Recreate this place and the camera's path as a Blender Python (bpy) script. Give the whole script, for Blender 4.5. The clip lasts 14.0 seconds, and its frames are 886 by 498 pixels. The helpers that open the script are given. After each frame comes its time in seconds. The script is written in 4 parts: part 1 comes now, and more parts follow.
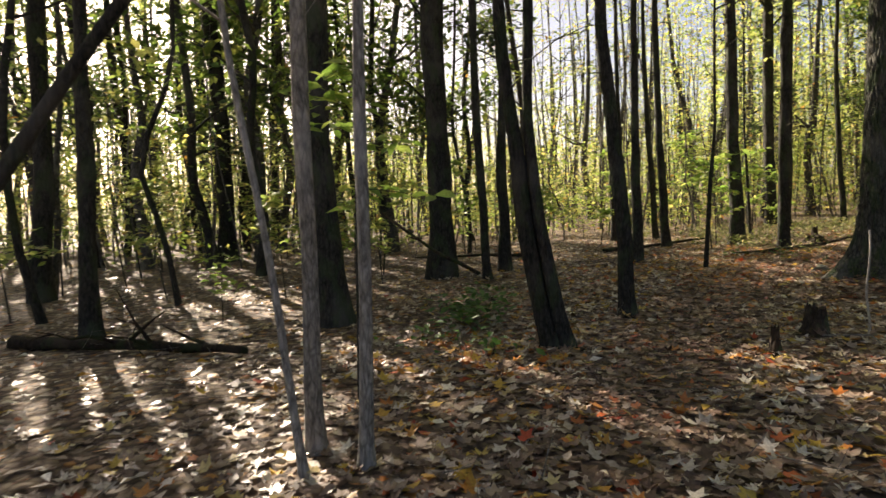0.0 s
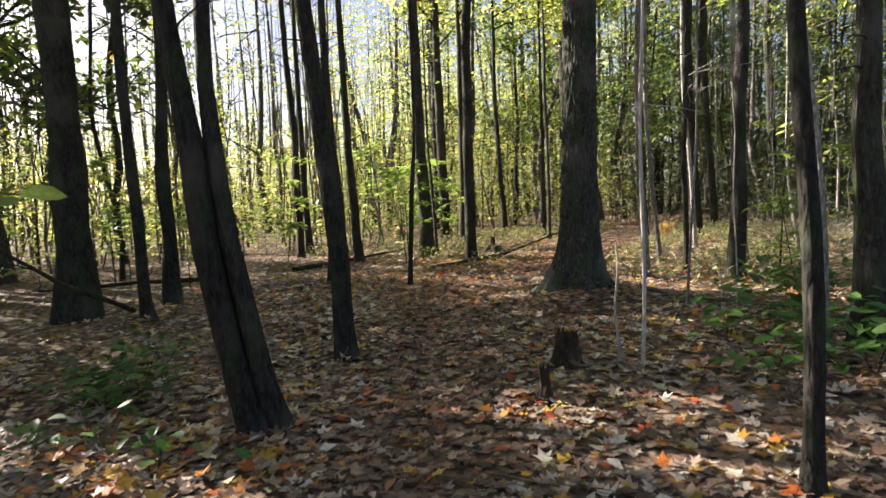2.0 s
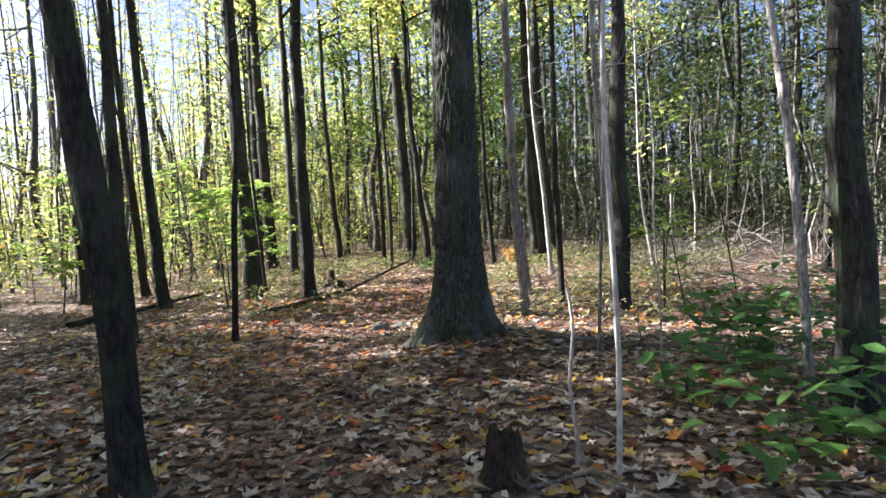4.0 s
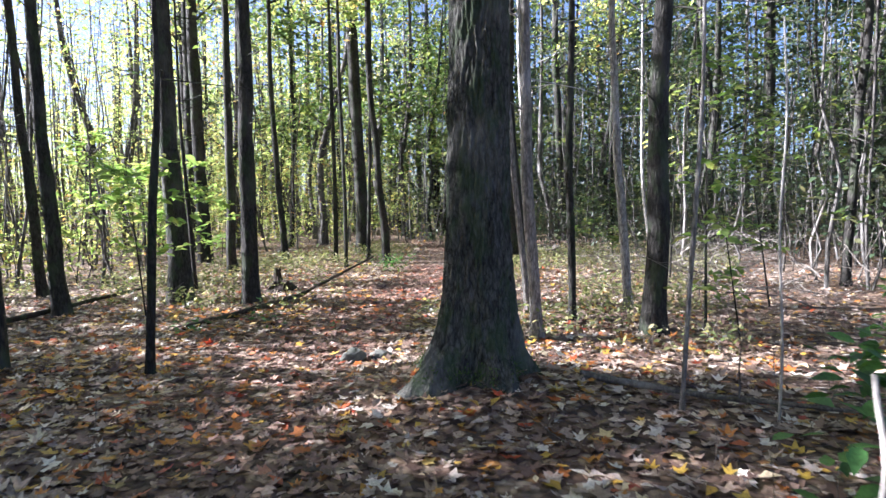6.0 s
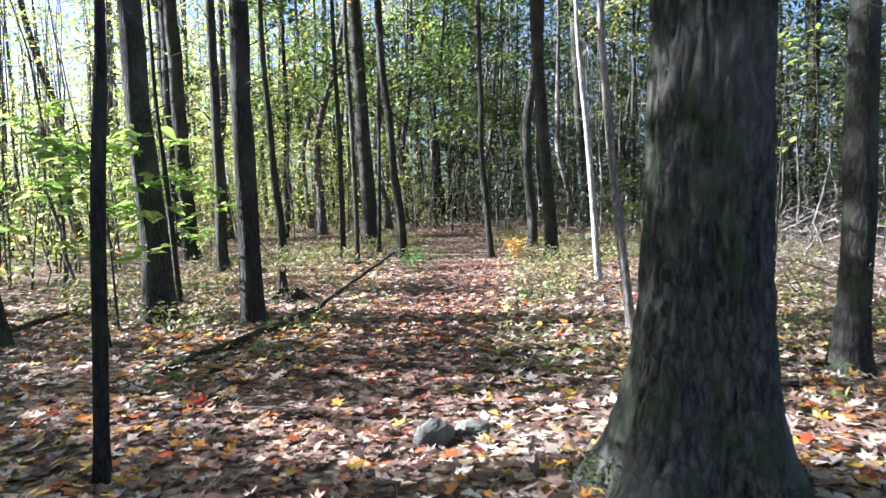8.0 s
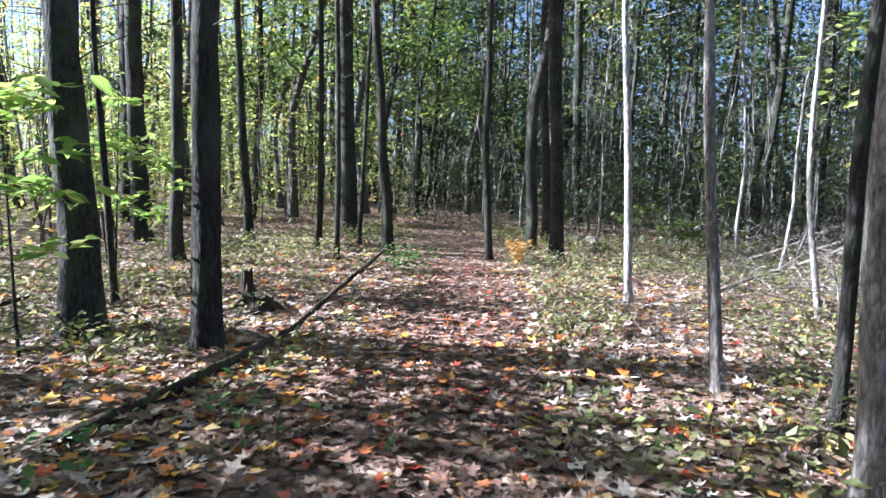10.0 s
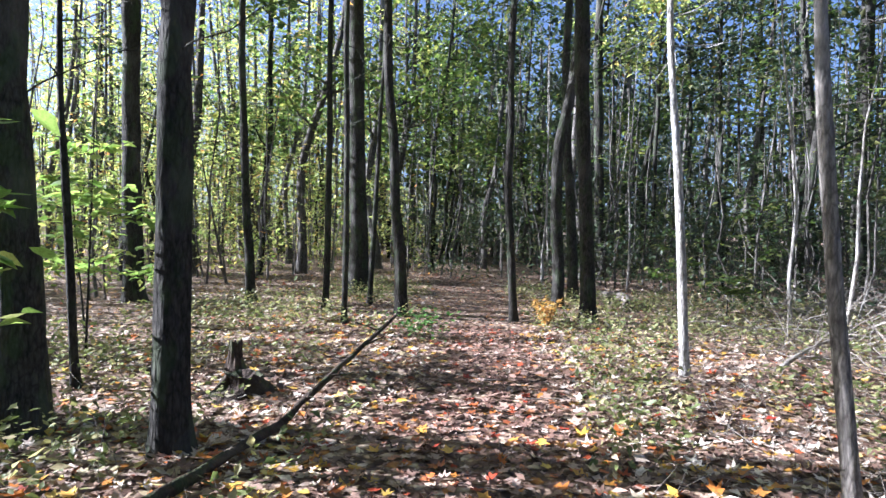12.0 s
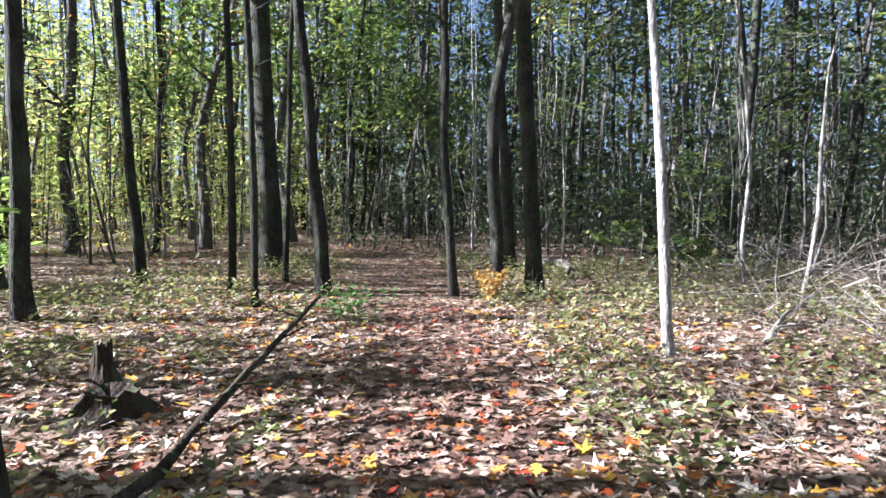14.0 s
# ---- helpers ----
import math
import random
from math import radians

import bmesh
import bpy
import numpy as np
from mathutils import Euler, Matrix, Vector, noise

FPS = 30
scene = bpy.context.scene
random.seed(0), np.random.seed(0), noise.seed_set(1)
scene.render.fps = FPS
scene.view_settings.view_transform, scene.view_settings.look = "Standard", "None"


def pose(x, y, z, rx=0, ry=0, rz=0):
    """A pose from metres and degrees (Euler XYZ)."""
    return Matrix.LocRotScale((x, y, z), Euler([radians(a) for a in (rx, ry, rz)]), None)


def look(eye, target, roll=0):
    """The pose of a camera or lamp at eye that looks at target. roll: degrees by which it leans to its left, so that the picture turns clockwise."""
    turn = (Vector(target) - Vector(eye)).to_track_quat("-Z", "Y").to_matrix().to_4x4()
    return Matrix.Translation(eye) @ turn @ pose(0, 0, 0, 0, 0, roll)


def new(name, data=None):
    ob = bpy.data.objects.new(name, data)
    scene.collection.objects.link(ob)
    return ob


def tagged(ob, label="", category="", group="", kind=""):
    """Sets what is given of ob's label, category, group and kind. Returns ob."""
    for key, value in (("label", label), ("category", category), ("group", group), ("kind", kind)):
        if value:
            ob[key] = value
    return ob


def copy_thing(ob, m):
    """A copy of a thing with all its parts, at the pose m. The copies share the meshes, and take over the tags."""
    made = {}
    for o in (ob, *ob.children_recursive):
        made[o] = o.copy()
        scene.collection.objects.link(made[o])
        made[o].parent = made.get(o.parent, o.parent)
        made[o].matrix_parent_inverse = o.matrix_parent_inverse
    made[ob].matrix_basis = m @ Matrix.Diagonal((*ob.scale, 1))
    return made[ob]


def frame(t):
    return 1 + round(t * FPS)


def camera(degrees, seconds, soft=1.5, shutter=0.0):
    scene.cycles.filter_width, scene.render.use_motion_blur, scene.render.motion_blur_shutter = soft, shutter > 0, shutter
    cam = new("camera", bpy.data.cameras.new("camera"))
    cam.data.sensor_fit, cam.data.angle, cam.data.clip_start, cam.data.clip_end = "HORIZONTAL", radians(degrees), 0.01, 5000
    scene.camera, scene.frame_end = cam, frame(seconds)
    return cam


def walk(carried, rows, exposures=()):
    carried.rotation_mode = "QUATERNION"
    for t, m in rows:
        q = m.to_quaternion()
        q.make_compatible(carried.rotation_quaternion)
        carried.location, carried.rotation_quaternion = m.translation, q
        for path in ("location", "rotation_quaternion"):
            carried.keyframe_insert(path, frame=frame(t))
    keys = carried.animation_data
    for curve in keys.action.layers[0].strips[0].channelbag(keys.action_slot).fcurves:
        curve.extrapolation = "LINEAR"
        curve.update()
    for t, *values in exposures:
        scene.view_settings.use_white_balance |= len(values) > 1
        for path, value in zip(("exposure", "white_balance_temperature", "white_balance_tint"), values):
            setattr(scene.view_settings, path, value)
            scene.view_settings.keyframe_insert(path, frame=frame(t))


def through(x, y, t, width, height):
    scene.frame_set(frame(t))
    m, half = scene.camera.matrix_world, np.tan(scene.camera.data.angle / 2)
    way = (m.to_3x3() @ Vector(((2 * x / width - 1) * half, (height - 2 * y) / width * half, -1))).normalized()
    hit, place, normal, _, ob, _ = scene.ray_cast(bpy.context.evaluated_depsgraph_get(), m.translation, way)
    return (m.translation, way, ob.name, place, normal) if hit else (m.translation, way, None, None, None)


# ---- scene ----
cam = camera(69.7, 14.0, shutter=0.25)
PATH = [
    (0, (0.002, -0.037, 1.488), (0.548, 1.879, 1.32), -2.3),
    (0.5, (0.111, 0.46, 1.482), (0.814, 2.326, 1.328), -3.2),
    (1, (0.299, 0.896, 1.465), (1.154, 2.683, 1.188), -0.7),
    (1.5, (0.478, 1.378, 1.444), (1.641, 3.001, 1.318), -0.5),
    (2, (0.707, 1.789, 1.435), (2.112, 3.202, 1.27), -2.0),
    (2.5, (1.025, 2.202, 1.438), (2.509, 3.542, 1.411), -0.0),
    (3, (1.3, 2.623, 1.426), (2.92, 3.794, 1.355), -0.1),
    (3.2, (1.458, 2.789, 1.438), (3.13, 3.884, 1.35), -2.1),
    (5.3, (2.889, 4.19, 1.437), (4.69, 5.05, 1.315), -0.5),
    (5.5, (3.055, 4.347, 1.452), (4.837, 5.239, 1.284), -0.5),
    (6, (3.48, 4.784, 1.444), (5.307, 5.589, 1.313), -0.8),
    (6.5, (3.905, 5.146, 1.435), (5.734, 5.948, 1.329), -0.0),
    (7, (4.355, 5.546, 1.474), (6.124, 6.466, 1.317), 0.1),
    (7.5, (4.788, 6.029, 1.485), (6.636, 6.781, 1.351), 0.3),
    (7.7, (4.946, 6.195, 1.462), (6.782, 6.971, 1.295), -1.4),
    (9.8, (6.442, 7.452, 1.568), (8.308, 8.128, 1.322), 0.7),
    (10, (6.57, 7.519, 1.572), (8.442, 8.185, 1.343), 2.2),
    (10.5, (6.826, 7.641, 1.593), (8.739, 8.213, 1.47), 2.5),
    (11, (7.063, 7.8, 1.618), (9.014, 8.238, 1.584), 2.0),
    (11.5, (7.317, 7.91, 1.605), (9.213, 8.547, 1.574), 0.3),
    (12, (7.595, 7.992, 1.579), (9.462, 8.706, 1.513), 1.7),
    (12.5, (7.862, 8.11, 1.544), (9.768, 8.714, 1.56), 1.9),
    (13, (8.136, 8.344, 1.522), (10.064, 8.87, 1.446), 1.9),
    (13.5, (8.527, 8.48, 1.442), (10.473, 8.927, 1.33), 1.7),
    (14, (8.838, 8.646, 1.457), (10.779, 9.107, 1.304), 0.5),
]
walk(cam, [(t, look(eye, target, roll)) for t, eye, target, roll in PATH], exposures=[(0, 2.0, 7800, 13), (2, 2.3, 6800, 14), (3.2, 2.5, 6200, 16), (5.5, 2.78, 5500, 20), (7.5, 2.78, 5400, 19), (10, 2.58, 5150, 18), (14, 2.47, 5400, 18)])

# ---- light: low autumn sun through the trees, clear sky ----
SUN_ELEV, SUN_AZ = 26.0, 105.5          # azimuth counted from x towards y
world = bpy.data.worlds.new("world")
scene.world = world
world.use_nodes = True
wn = world.node_tree.nodes
sky = wn.new("ShaderNodeTexSky")
sky.sky_type, sky.sun_disc = "NISHITA", False
sky.air_density, sky.dust_density, sky.altitude = 0.55, 2.8, 400
sky.sun_elevation, sky.sun_rotation = radians(SUN_ELEV), radians(90 - SUN_AZ)
world.node_tree.links.new(sky.outputs[0], wn["Background"].inputs[0])
wn["Background"].inputs[1].default_value = 0.05
sun = new("sun", bpy.data.lights.new("sun", "SUN"))
sun.data.energy, sun.data.angle, sun.data.color = 5.0, radians(0.5), (1.0, 0.94, 0.85)
ca, sa = math.cos(radians(SUN_AZ)), math.sin(radians(SUN_AZ))
ce, se = math.cos(radians(SUN_ELEV)), math.sin(radians(SUN_ELEV))
sun.matrix_world = look((40 * ca * ce, 40 * sa * ce, 40 * se), (0, 0, 0))

rng = np.random.default_rng(7)


# ---- materials ----
def material(name):
    m = bpy.data.materials.new(name)
    m.use_nodes = True
    nt = m.node_tree
    return m, nt, nt.nodes["Principled BSDF"]


def node(nt, kind, **values):
    n = nt.nodes.new(kind)
    for key, value in values.items():
        n.inputs[key.replace("_", " ")].default_value = value
    return n


def ramp(nt, source, stops, constant=False):
    n = nt.nodes.new("ShaderNodeValToRGB")
    n.color_ramp.interpolation = "CONSTANT" if constant else "LINEAR"
    e = n.color_ramp.elements
    while len(e) < len(stops):
        e.new(0.5)
    for el, (p, c) in zip(e, stops):
        el.position, el.color = p, (*c, 1)
    nt.links.new(source, n.inputs[0])
    return n.outputs[0]


def coords(nt, scale):
    tc = nt.nodes.new("ShaderNodeTexCoord")
    mp = nt.nodes.new("ShaderNodeMapping")
    mp.inputs["Scale"].default_value = scale
    nt.links.new(tc.outputs["Object"], mp.inputs[0])
    return mp.outputs[0]


def mix(nt, fac, a, b, blend="MIX"):
    n = nt.nodes.new("ShaderNodeMix")
    n.data_type, n.blend_type = "RGBA", blend
    for sock, v in ((n.inputs[0], fac), (n.inputs[6], a), (n.inputs[7], b)):
        if isinstance(v, (int, float)):
            sock.default_value = v
        elif isinstance(v, tuple):
            sock.default_value = (*v, 1)
        else:
            nt.links.new(v, sock)
    return n.outputs[2]


def bump(nt, bsdf, height, strength, distance):
    b = nt.nodes.new("ShaderNodeBump")
    b.inputs["Strength"].default_value, b.inputs["Distance"].default_value = strength, distance
    nt.links.new(height, b.inputs["Height"])
    nt.links.new(b.outputs[0], bsdf.inputs["Normal"])


def bark_material(name, dark, light, moss=0.0, furrow=1.0):
    m, nt, bsdf = material(name)
    v = coords(nt, (1, 1, 0.3))
    cracks = node(nt, "ShaderNodeTexNoise", Scale=38.0, Detail=5.0, Roughness=0.65)
    nt.links.new(v, cracks.inputs[0])
    plates = node(nt, "ShaderNodeTexVoronoi", Scale=26.0)
    plates.feature = "DISTANCE_TO_EDGE"
    nt.links.new(v, plates.inputs[0])
    big = node(nt, "ShaderNodeTexNoise", Scale=2.2, Detail=4.0)
    nt.links.new(coords(nt, (1, 1, 0.6)), big.inputs[0])
    col = ramp(nt, cracks.outputs[0], [(0.3, dark), (0.68, light)])
    col = mix(nt, ramp(nt, plates.outputs[0], [(0.0, (0.55, 0.55, 0.55)), (0.12, (0, 0, 0))]), col, dark)
    lichen = ramp(nt, big.outputs[0], [(0.5, (0, 0, 0)), (0.68, (0.55, 0.55, 0.55))])
    col = mix(nt, lichen, col, tuple(min(0.6, c * 1.5 + 0.03) for c in light))
    if moss:
        fine = node(nt, "ShaderNodeTexNoise", Scale=6.0, Detail=6.0)
        nt.links.new(coords(nt, (1, 1, 0.5)), fine.inputs[0])
        col = mix(nt, ramp(nt, fine.outputs[0], [(0.5, (0, 0, 0)), (0.6, (moss, moss, moss))]), col, (0.05, 0.09, 0.03))
    tint = nt.nodes.new("ShaderNodeObjectInfo")
    col = mix(nt, 1.0, col, ramp(nt, tint.outputs["Random"], [(0, (0.75, 0.72, 0.7)), (1, (1.2, 1.2, 1.2))]), "MULTIPLY")
    nt.links.new(col, bsdf.inputs["Base Color"])
    bsdf.inputs["Roughness"].default_value = 0.92
    bsdf.inputs["Specular IOR Level"].default_value = 0.2
    h = nt.nodes.new("ShaderNodeMath")
    h.operation = "ADD"
    nt.links.new(cracks.outputs[0], h.inputs[0])
    nt.links.new(plates.outputs[0], h.inputs[1])
    bump(nt, bsdf, h.outputs[0], 0.9 * furrow, 0.02)
    return m


def leaf_material(name, stops, through=0.5, rough=0.5):
    m, nt, bsdf = material(name)
    geo = nt.nodes.new("ShaderNodeNewGeometry")
    col = ramp(nt, geo.outputs["Random Per Island"], stops)
    spots = node(nt, "ShaderNodeTexNoise", Scale=60.0, Detail=3.0)
    nt.links.new(coords(nt, (1, 1, 1)), spots.inputs[0])
    col = mix(nt, 0.6, col, ramp(nt, spots.outputs[0], [(0.3, (0.55, 0.5, 0.45)), (0.6, (1.1, 1.1, 1.1))]), "MULTIPLY")
    nt.links.new(col, bsdf.inputs["Base Color"])
    bsdf.inputs["Roughness"].default_value = rough
    tr = nt.nodes.new("ShaderNodeBsdfTranslucent")
    nt.links.new(mix(nt, 1.0, col, (1.25, 1.3, 0.95), "MULTIPLY"), tr.inputs[0])
    ms = nt.nodes.new("ShaderNodeMixShader")
    ms.inputs[0].default_value = through
    nt.links.new(bsdf.outputs[0], ms.inputs[1])
    nt.links.new(tr.outputs[0], ms.inputs[2])
    nt.links.new(ms.outputs[0], nt.nodes["Material Output"].inputs[0])
    return m


BARK = bark_material("bark_grey_brown", (0.009, 0.009, 0.008), (0.064, 0.06, 0.052), moss=0.3)
# Pale young bark, lightened further for stems that stand in sun.
BARK_PALE = bark_material("bark_pale_grey", (0.08, 0.075, 0.066), (0.46, 0.435, 0.395), furrow=0.7)
# Sunlit copy of BARK for woods and thin stems; BARK stays shade-dark.
BARK_GREY_LIT = bark_material("bark_grey_lit", (0.02, 0.018, 0.016), (0.17, 0.16, 0.145))
BARK_OAK = bark_material("bark_oak", (0.012, 0.012, 0.010), (0.15, 0.15, 0.13), moss=0.45)
DEAD = bark_material("dead_wood", (0.07, 0.06, 0.05), (0.3, 0.275, 0.24), furrow=0.5)
BONE = bark_material("bleached_wood", (0.25, 0.23, 0.2), (0.62, 0.59, 0.54), furrow=0.4)
ROT = bark_material("rotten_wood", (0.014, 0.01, 0.008), (0.07, 0.05, 0.036), moss=0.4)
LITTER_PATH = leaf_material("fallen_leaves_trodden", [(0, (0.06, 0.036, 0.029)), (0.35, (0.17, 0.095, 0.072)), (0.65, (0.31, 0.2, 0.155)), (0.85, (0.52, 0.41, 0.35)), (0.95, (0.46, 0.16, 0.06)), (1, (0.35, 0.04, 0.02))], 0.12, 0.45)
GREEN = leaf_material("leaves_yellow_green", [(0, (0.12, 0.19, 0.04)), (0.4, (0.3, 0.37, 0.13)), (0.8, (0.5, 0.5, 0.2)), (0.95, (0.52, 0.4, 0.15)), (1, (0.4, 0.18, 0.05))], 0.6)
# Green of bushes and thick crowns; leaf sprays use it as GREEN's shaded copy.
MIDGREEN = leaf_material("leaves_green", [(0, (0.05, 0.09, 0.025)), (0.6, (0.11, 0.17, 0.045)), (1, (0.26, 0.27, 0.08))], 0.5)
# Conifer-dark green, also the shaded copy of GREEN away from the sun.
DARKGREEN_SHADE = leaf_material("leaves_dark_green_shade", [(0, (0.025, 0.048, 0.025)), (0.65, (0.06, 0.092, 0.042)), (1, (0.2, 0.2, 0.09))], 0.35)
BRIGHT = leaf_material("leaves_bright_green", [(0, (0.15, 0.26, 0.06)), (0.6, (0.27, 0.38, 0.11)), (1, (0.45, 0.47, 0.15))], 0.55)
SEEDLING = leaf_material("leaves_fresh_green", [(0, (0.05, 0.13, 0.035)), (1, (0.13, 0.26, 0.06))], 0.4, 0.4)
MOSS = leaf_material("moss_green", [(0, (0.03, 0.06, 0.015)), (1, (0.09, 0.14, 0.03))], 0.2, 0.9)
LITTER = leaf_material("fallen_leaves", [(0, (0.1, 0.06, 0.045)), (0.25, (0.18, 0.108, 0.08)), (0.45, (0.32, 0.225, 0.17)), (0.68, (0.5, 0.4, 0.33)), (0.82, (0.75, 0.69, 0.61)), (0.89, (0.55, 0.38, 0.06)), (0.93, (0.5, 0.3, 0.04)), (0.97, (0.48, 0.14, 0.03)), (1, (0.35, 0.04, 0.02))], 0.12, 0.45)
COVER = leaf_material("ground_cover_green", [(0, (0.09, 0.12, 0.04)), (0.55, (0.2, 0.23, 0.085)), (0.85, (0.4, 0.37, 0.18)), (1, (0.5, 0.43, 0.27))], 0.4)
FRESH_FALL = leaf_material("fallen_leaves_orange_yellow", [(0, (0.45, 0.13, 0.03)), (0.4, (0.55, 0.22, 0.04)), (0.7, (0.62, 0.42, 0.08)), (1, (0.5, 0.06, 0.03))], 0.2, 0.45)
FERN = leaf_material("fern_dry_orange", [(0, (0.45, 0.25, 0.07)), (1, (0.6, 0.4, 0.14))], 0.4)


def ground_material():
    m, nt, bsdf = material("leaf_litter_ground")
    v = coords(nt, (1, 1, 1))
    warp = node(nt, "ShaderNodeTexNoise", Scale=9.0, Detail=3.0)
    nt.links.new(v, warp.inputs[0])
    moved = nt.nodes.new("ShaderNodeVectorMath")
    moved.operation = "MULTIPLY_ADD"
    nt.links.new(warp.outputs["Color"], moved.inputs[0])
    moved.inputs[1].default_value = (0.09, 0.09, 0.09)
    nt.links.new(v, moved.inputs[2])
    cell = node(nt, "ShaderNodeTexVoronoi", Scale=13.0)
    nt.links.new(moved.outputs[0], cell.inputs[0])
    sep = nt.nodes.new("ShaderNodeSeparateColor")
    nt.links.new(cell.outputs["Color"], sep.inputs[0])
    col = ramp(nt, sep.outputs[0], [(0, (0.07, 0.045, 0.032)), (0.4, (0.2, 0.125, 0.085)), (0.75, (0.36, 0.27, 0.19)), (0.93, (0.52, 0.43, 0.33)), (0.97, (0.46, 0.22, 0.06))])
    patch = node(nt, "ShaderNodeTexNoise", Scale=0.5, Detail=4.0)
    nt.links.new(v, patch.inputs[0])
    col = mix(nt, 1.0, col, ramp(nt, patch.outputs[0], [(0.35, (0.7, 0.65, 0.6)), (0.65, (1.15, 1.15, 1.1))]), "MULTIPLY")
    edge = ramp(nt, cell.outputs["Distance"], [(0.3, (1, 1, 1)), (0.75, (0.35, 0.3, 0.28))])
    nt.links.new(mix(nt, 1.0, col, edge, "MULTIPLY"), bsdf.inputs["Base Color"])
    bsdf.inputs["Roughness"].default_value = 0.85
    h = nt.nodes.new("ShaderNodeMath")
    h.operation = "SUBTRACT"
    nt.links.new(sep.outputs[1], h.inputs[0])
    nt.links.new(cell.outputs["Distance"], h.inputs[1])
    bump(nt, bsdf, h.outputs[0], 0.8, 0.03)
    return m


GROUND = ground_material()


def stone_material():
    m, nt, bsdf = material("mossy_stone")
    n1 = node(nt, "ShaderNodeTexNoise", Scale=9.0, Detail=8.0)
    nt.links.new(coords(nt, (1, 1, 1)), n1.inputs[0])
    nt.links.new(ramp(nt, n1.outputs[0], [(0.3, (0.09, 0.085, 0.075)), (0.55, (0.17, 0.175, 0.14)), (0.75, (0.33, 0.33, 0.28))]), bsdf.inputs["Base Color"])
    bsdf.inputs["Roughness"].default_value = 0.9
    bump(nt, bsdf, n1.outputs[0], 0.7, 0.03)
    return m


STONE = stone_material()


# ---- shape helpers ----
def height(x, y):
    """The forest floor's height."""
    z = 0.05 + 0.03 * noise.noise((x * 0.5, y * 0.5, 3.1)) + 0.012 * noise.noise((x * 2.1, y * 2.1, 7.7))
    z += 0.19 * math.exp(-((x - 7.85) ** 2 + (y - 6.4) ** 2) / 0.75)
    z -= 0.09 * math.exp(-((x - 3.2) ** 2 + (y - 6.0) ** 2) / 3.0)
    far = max(0.0, math.hypot(x - 6, y - 7) - 28)
    return z + far * 0.02 * (1 + 0.6 * noise.noise((x * 0.03, y * 0.03, 1.0)))


class Shape:
    """Gathers tubes and leaves and turns them into one mesh."""

    def __init__(self):
        self.v, self.f = [], []

    def tube(self, points, radii, sides=8, rough=0.0, cap=True):
        start = len(self.v)
        pts = [Vector(p) for p in points]
        for i, (p, r) in enumerate(zip(pts, radii)):
            d = (pts[min(i + 1, len(pts) - 1)] - pts[max(i - 1, 0)]).normalized()
            a = d.cross(Vector((0.31, 0.95, 0.1)) if abs(d.y) < 0.8 else Vector((1, 0, 0.1))).normalized()
            b = d.cross(a)
            for k in range(sides):
                w = 2 * math.pi * k / sides
                q = float(r) * (1 + rough * noise.noise((p.x * 3 + 2 * math.cos(w), p.y * 3 + 2 * math.sin(w), p.z * 1.4)))
                self.v.append(p + q * (math.cos(w) * a + math.sin(w) * b))
        for i in range(len(pts) - 1):
            for k in range(sides):
                a0, a1 = start + i * sides + k, start + i * sides + (k + 1) % sides
                self.f.append((a0, a1, a1 + sides, a0 + sides))
        if cap:
            n = len(self.v)
            self.f.append(tuple(range(n - sides, n)))

    def twig(self, p, way, length, r, sides=4, wander=0.25, fork=0, steps=5):
        """A crooked branch, with side branches when fork is above zero."""
        pts, d, step = [Vector(p)], Vector(way).normalized(), length / steps
        for i in range(steps):
            d = (d + Vector(rng.normal(0, wander, 3))).normalized()
            pts.append(pts[-1] + d * step)
        self.tube(pts, [max(0.0015, r * (1 - 0.85 * i / steps)) for i in range(steps + 1)], sides)
        for _ in range(fork):
            i = int(rng.integers(1, steps))
            side = (d + Vector(rng.normal(0, 0.8, 3))).normalized()
            self.twig(pts[i], side, length * rng.uniform(0.25, 0.55), r * 0.45, 3, wander, fork // 3, 4)
        return pts

    def mesh(self, name, mat, smooth=True):
        me = bpy.data.meshes.new(name)
        me.from_pydata([tuple(v) for v in self.v], [], self.f)
        me.materials.append(mat)
        me.polygons.foreach_set("use_smooth", [smooth] * len(me.polygons))
        return me


# outlines of a leaf one unit long, from the stalk
OVAL = np.array([(0, 0, 0), (-0.26, 0.38, 0.07), (0, 1, 0), (0.26, 0.38, 0.07)])
OVAL_F = [(0, 2, 1), (0, 3, 2)]
MAPLE = np.array([(0, 0.42, 0.02), (0, 0, 0), (-0.3, 0.1, 0.05), (-0.2, 0.3, 0.0), (-0.55, 0.55, 0.1), (-0.2, 0.62, 0.0), (0, 1, 0.09),
                  (0.2, 0.62, 0.0), (0.55, 0.55, 0.1), (0.2, 0.3, 0.0), (0.3, 0.1, 0.05)])
MAPLE_F = [(0, i + 1, i) for i in range(1, 10)] + [(0, 1, 10)]
BEECH = np.array([(0, 0, 0), (-0.2, 0.25, 0.05), (-0.24, 0.55, 0.06), (0, 1, -0.04), (0.24, 0.55, 0.06), (0.2, 0.25, 0.05), (0, 0.5, 0)])
BEECH_F = [(6, 1, 0), (6, 2, 1), (6, 3, 2), (6, 4, 3), (6, 5, 4), (6, 0, 5)]


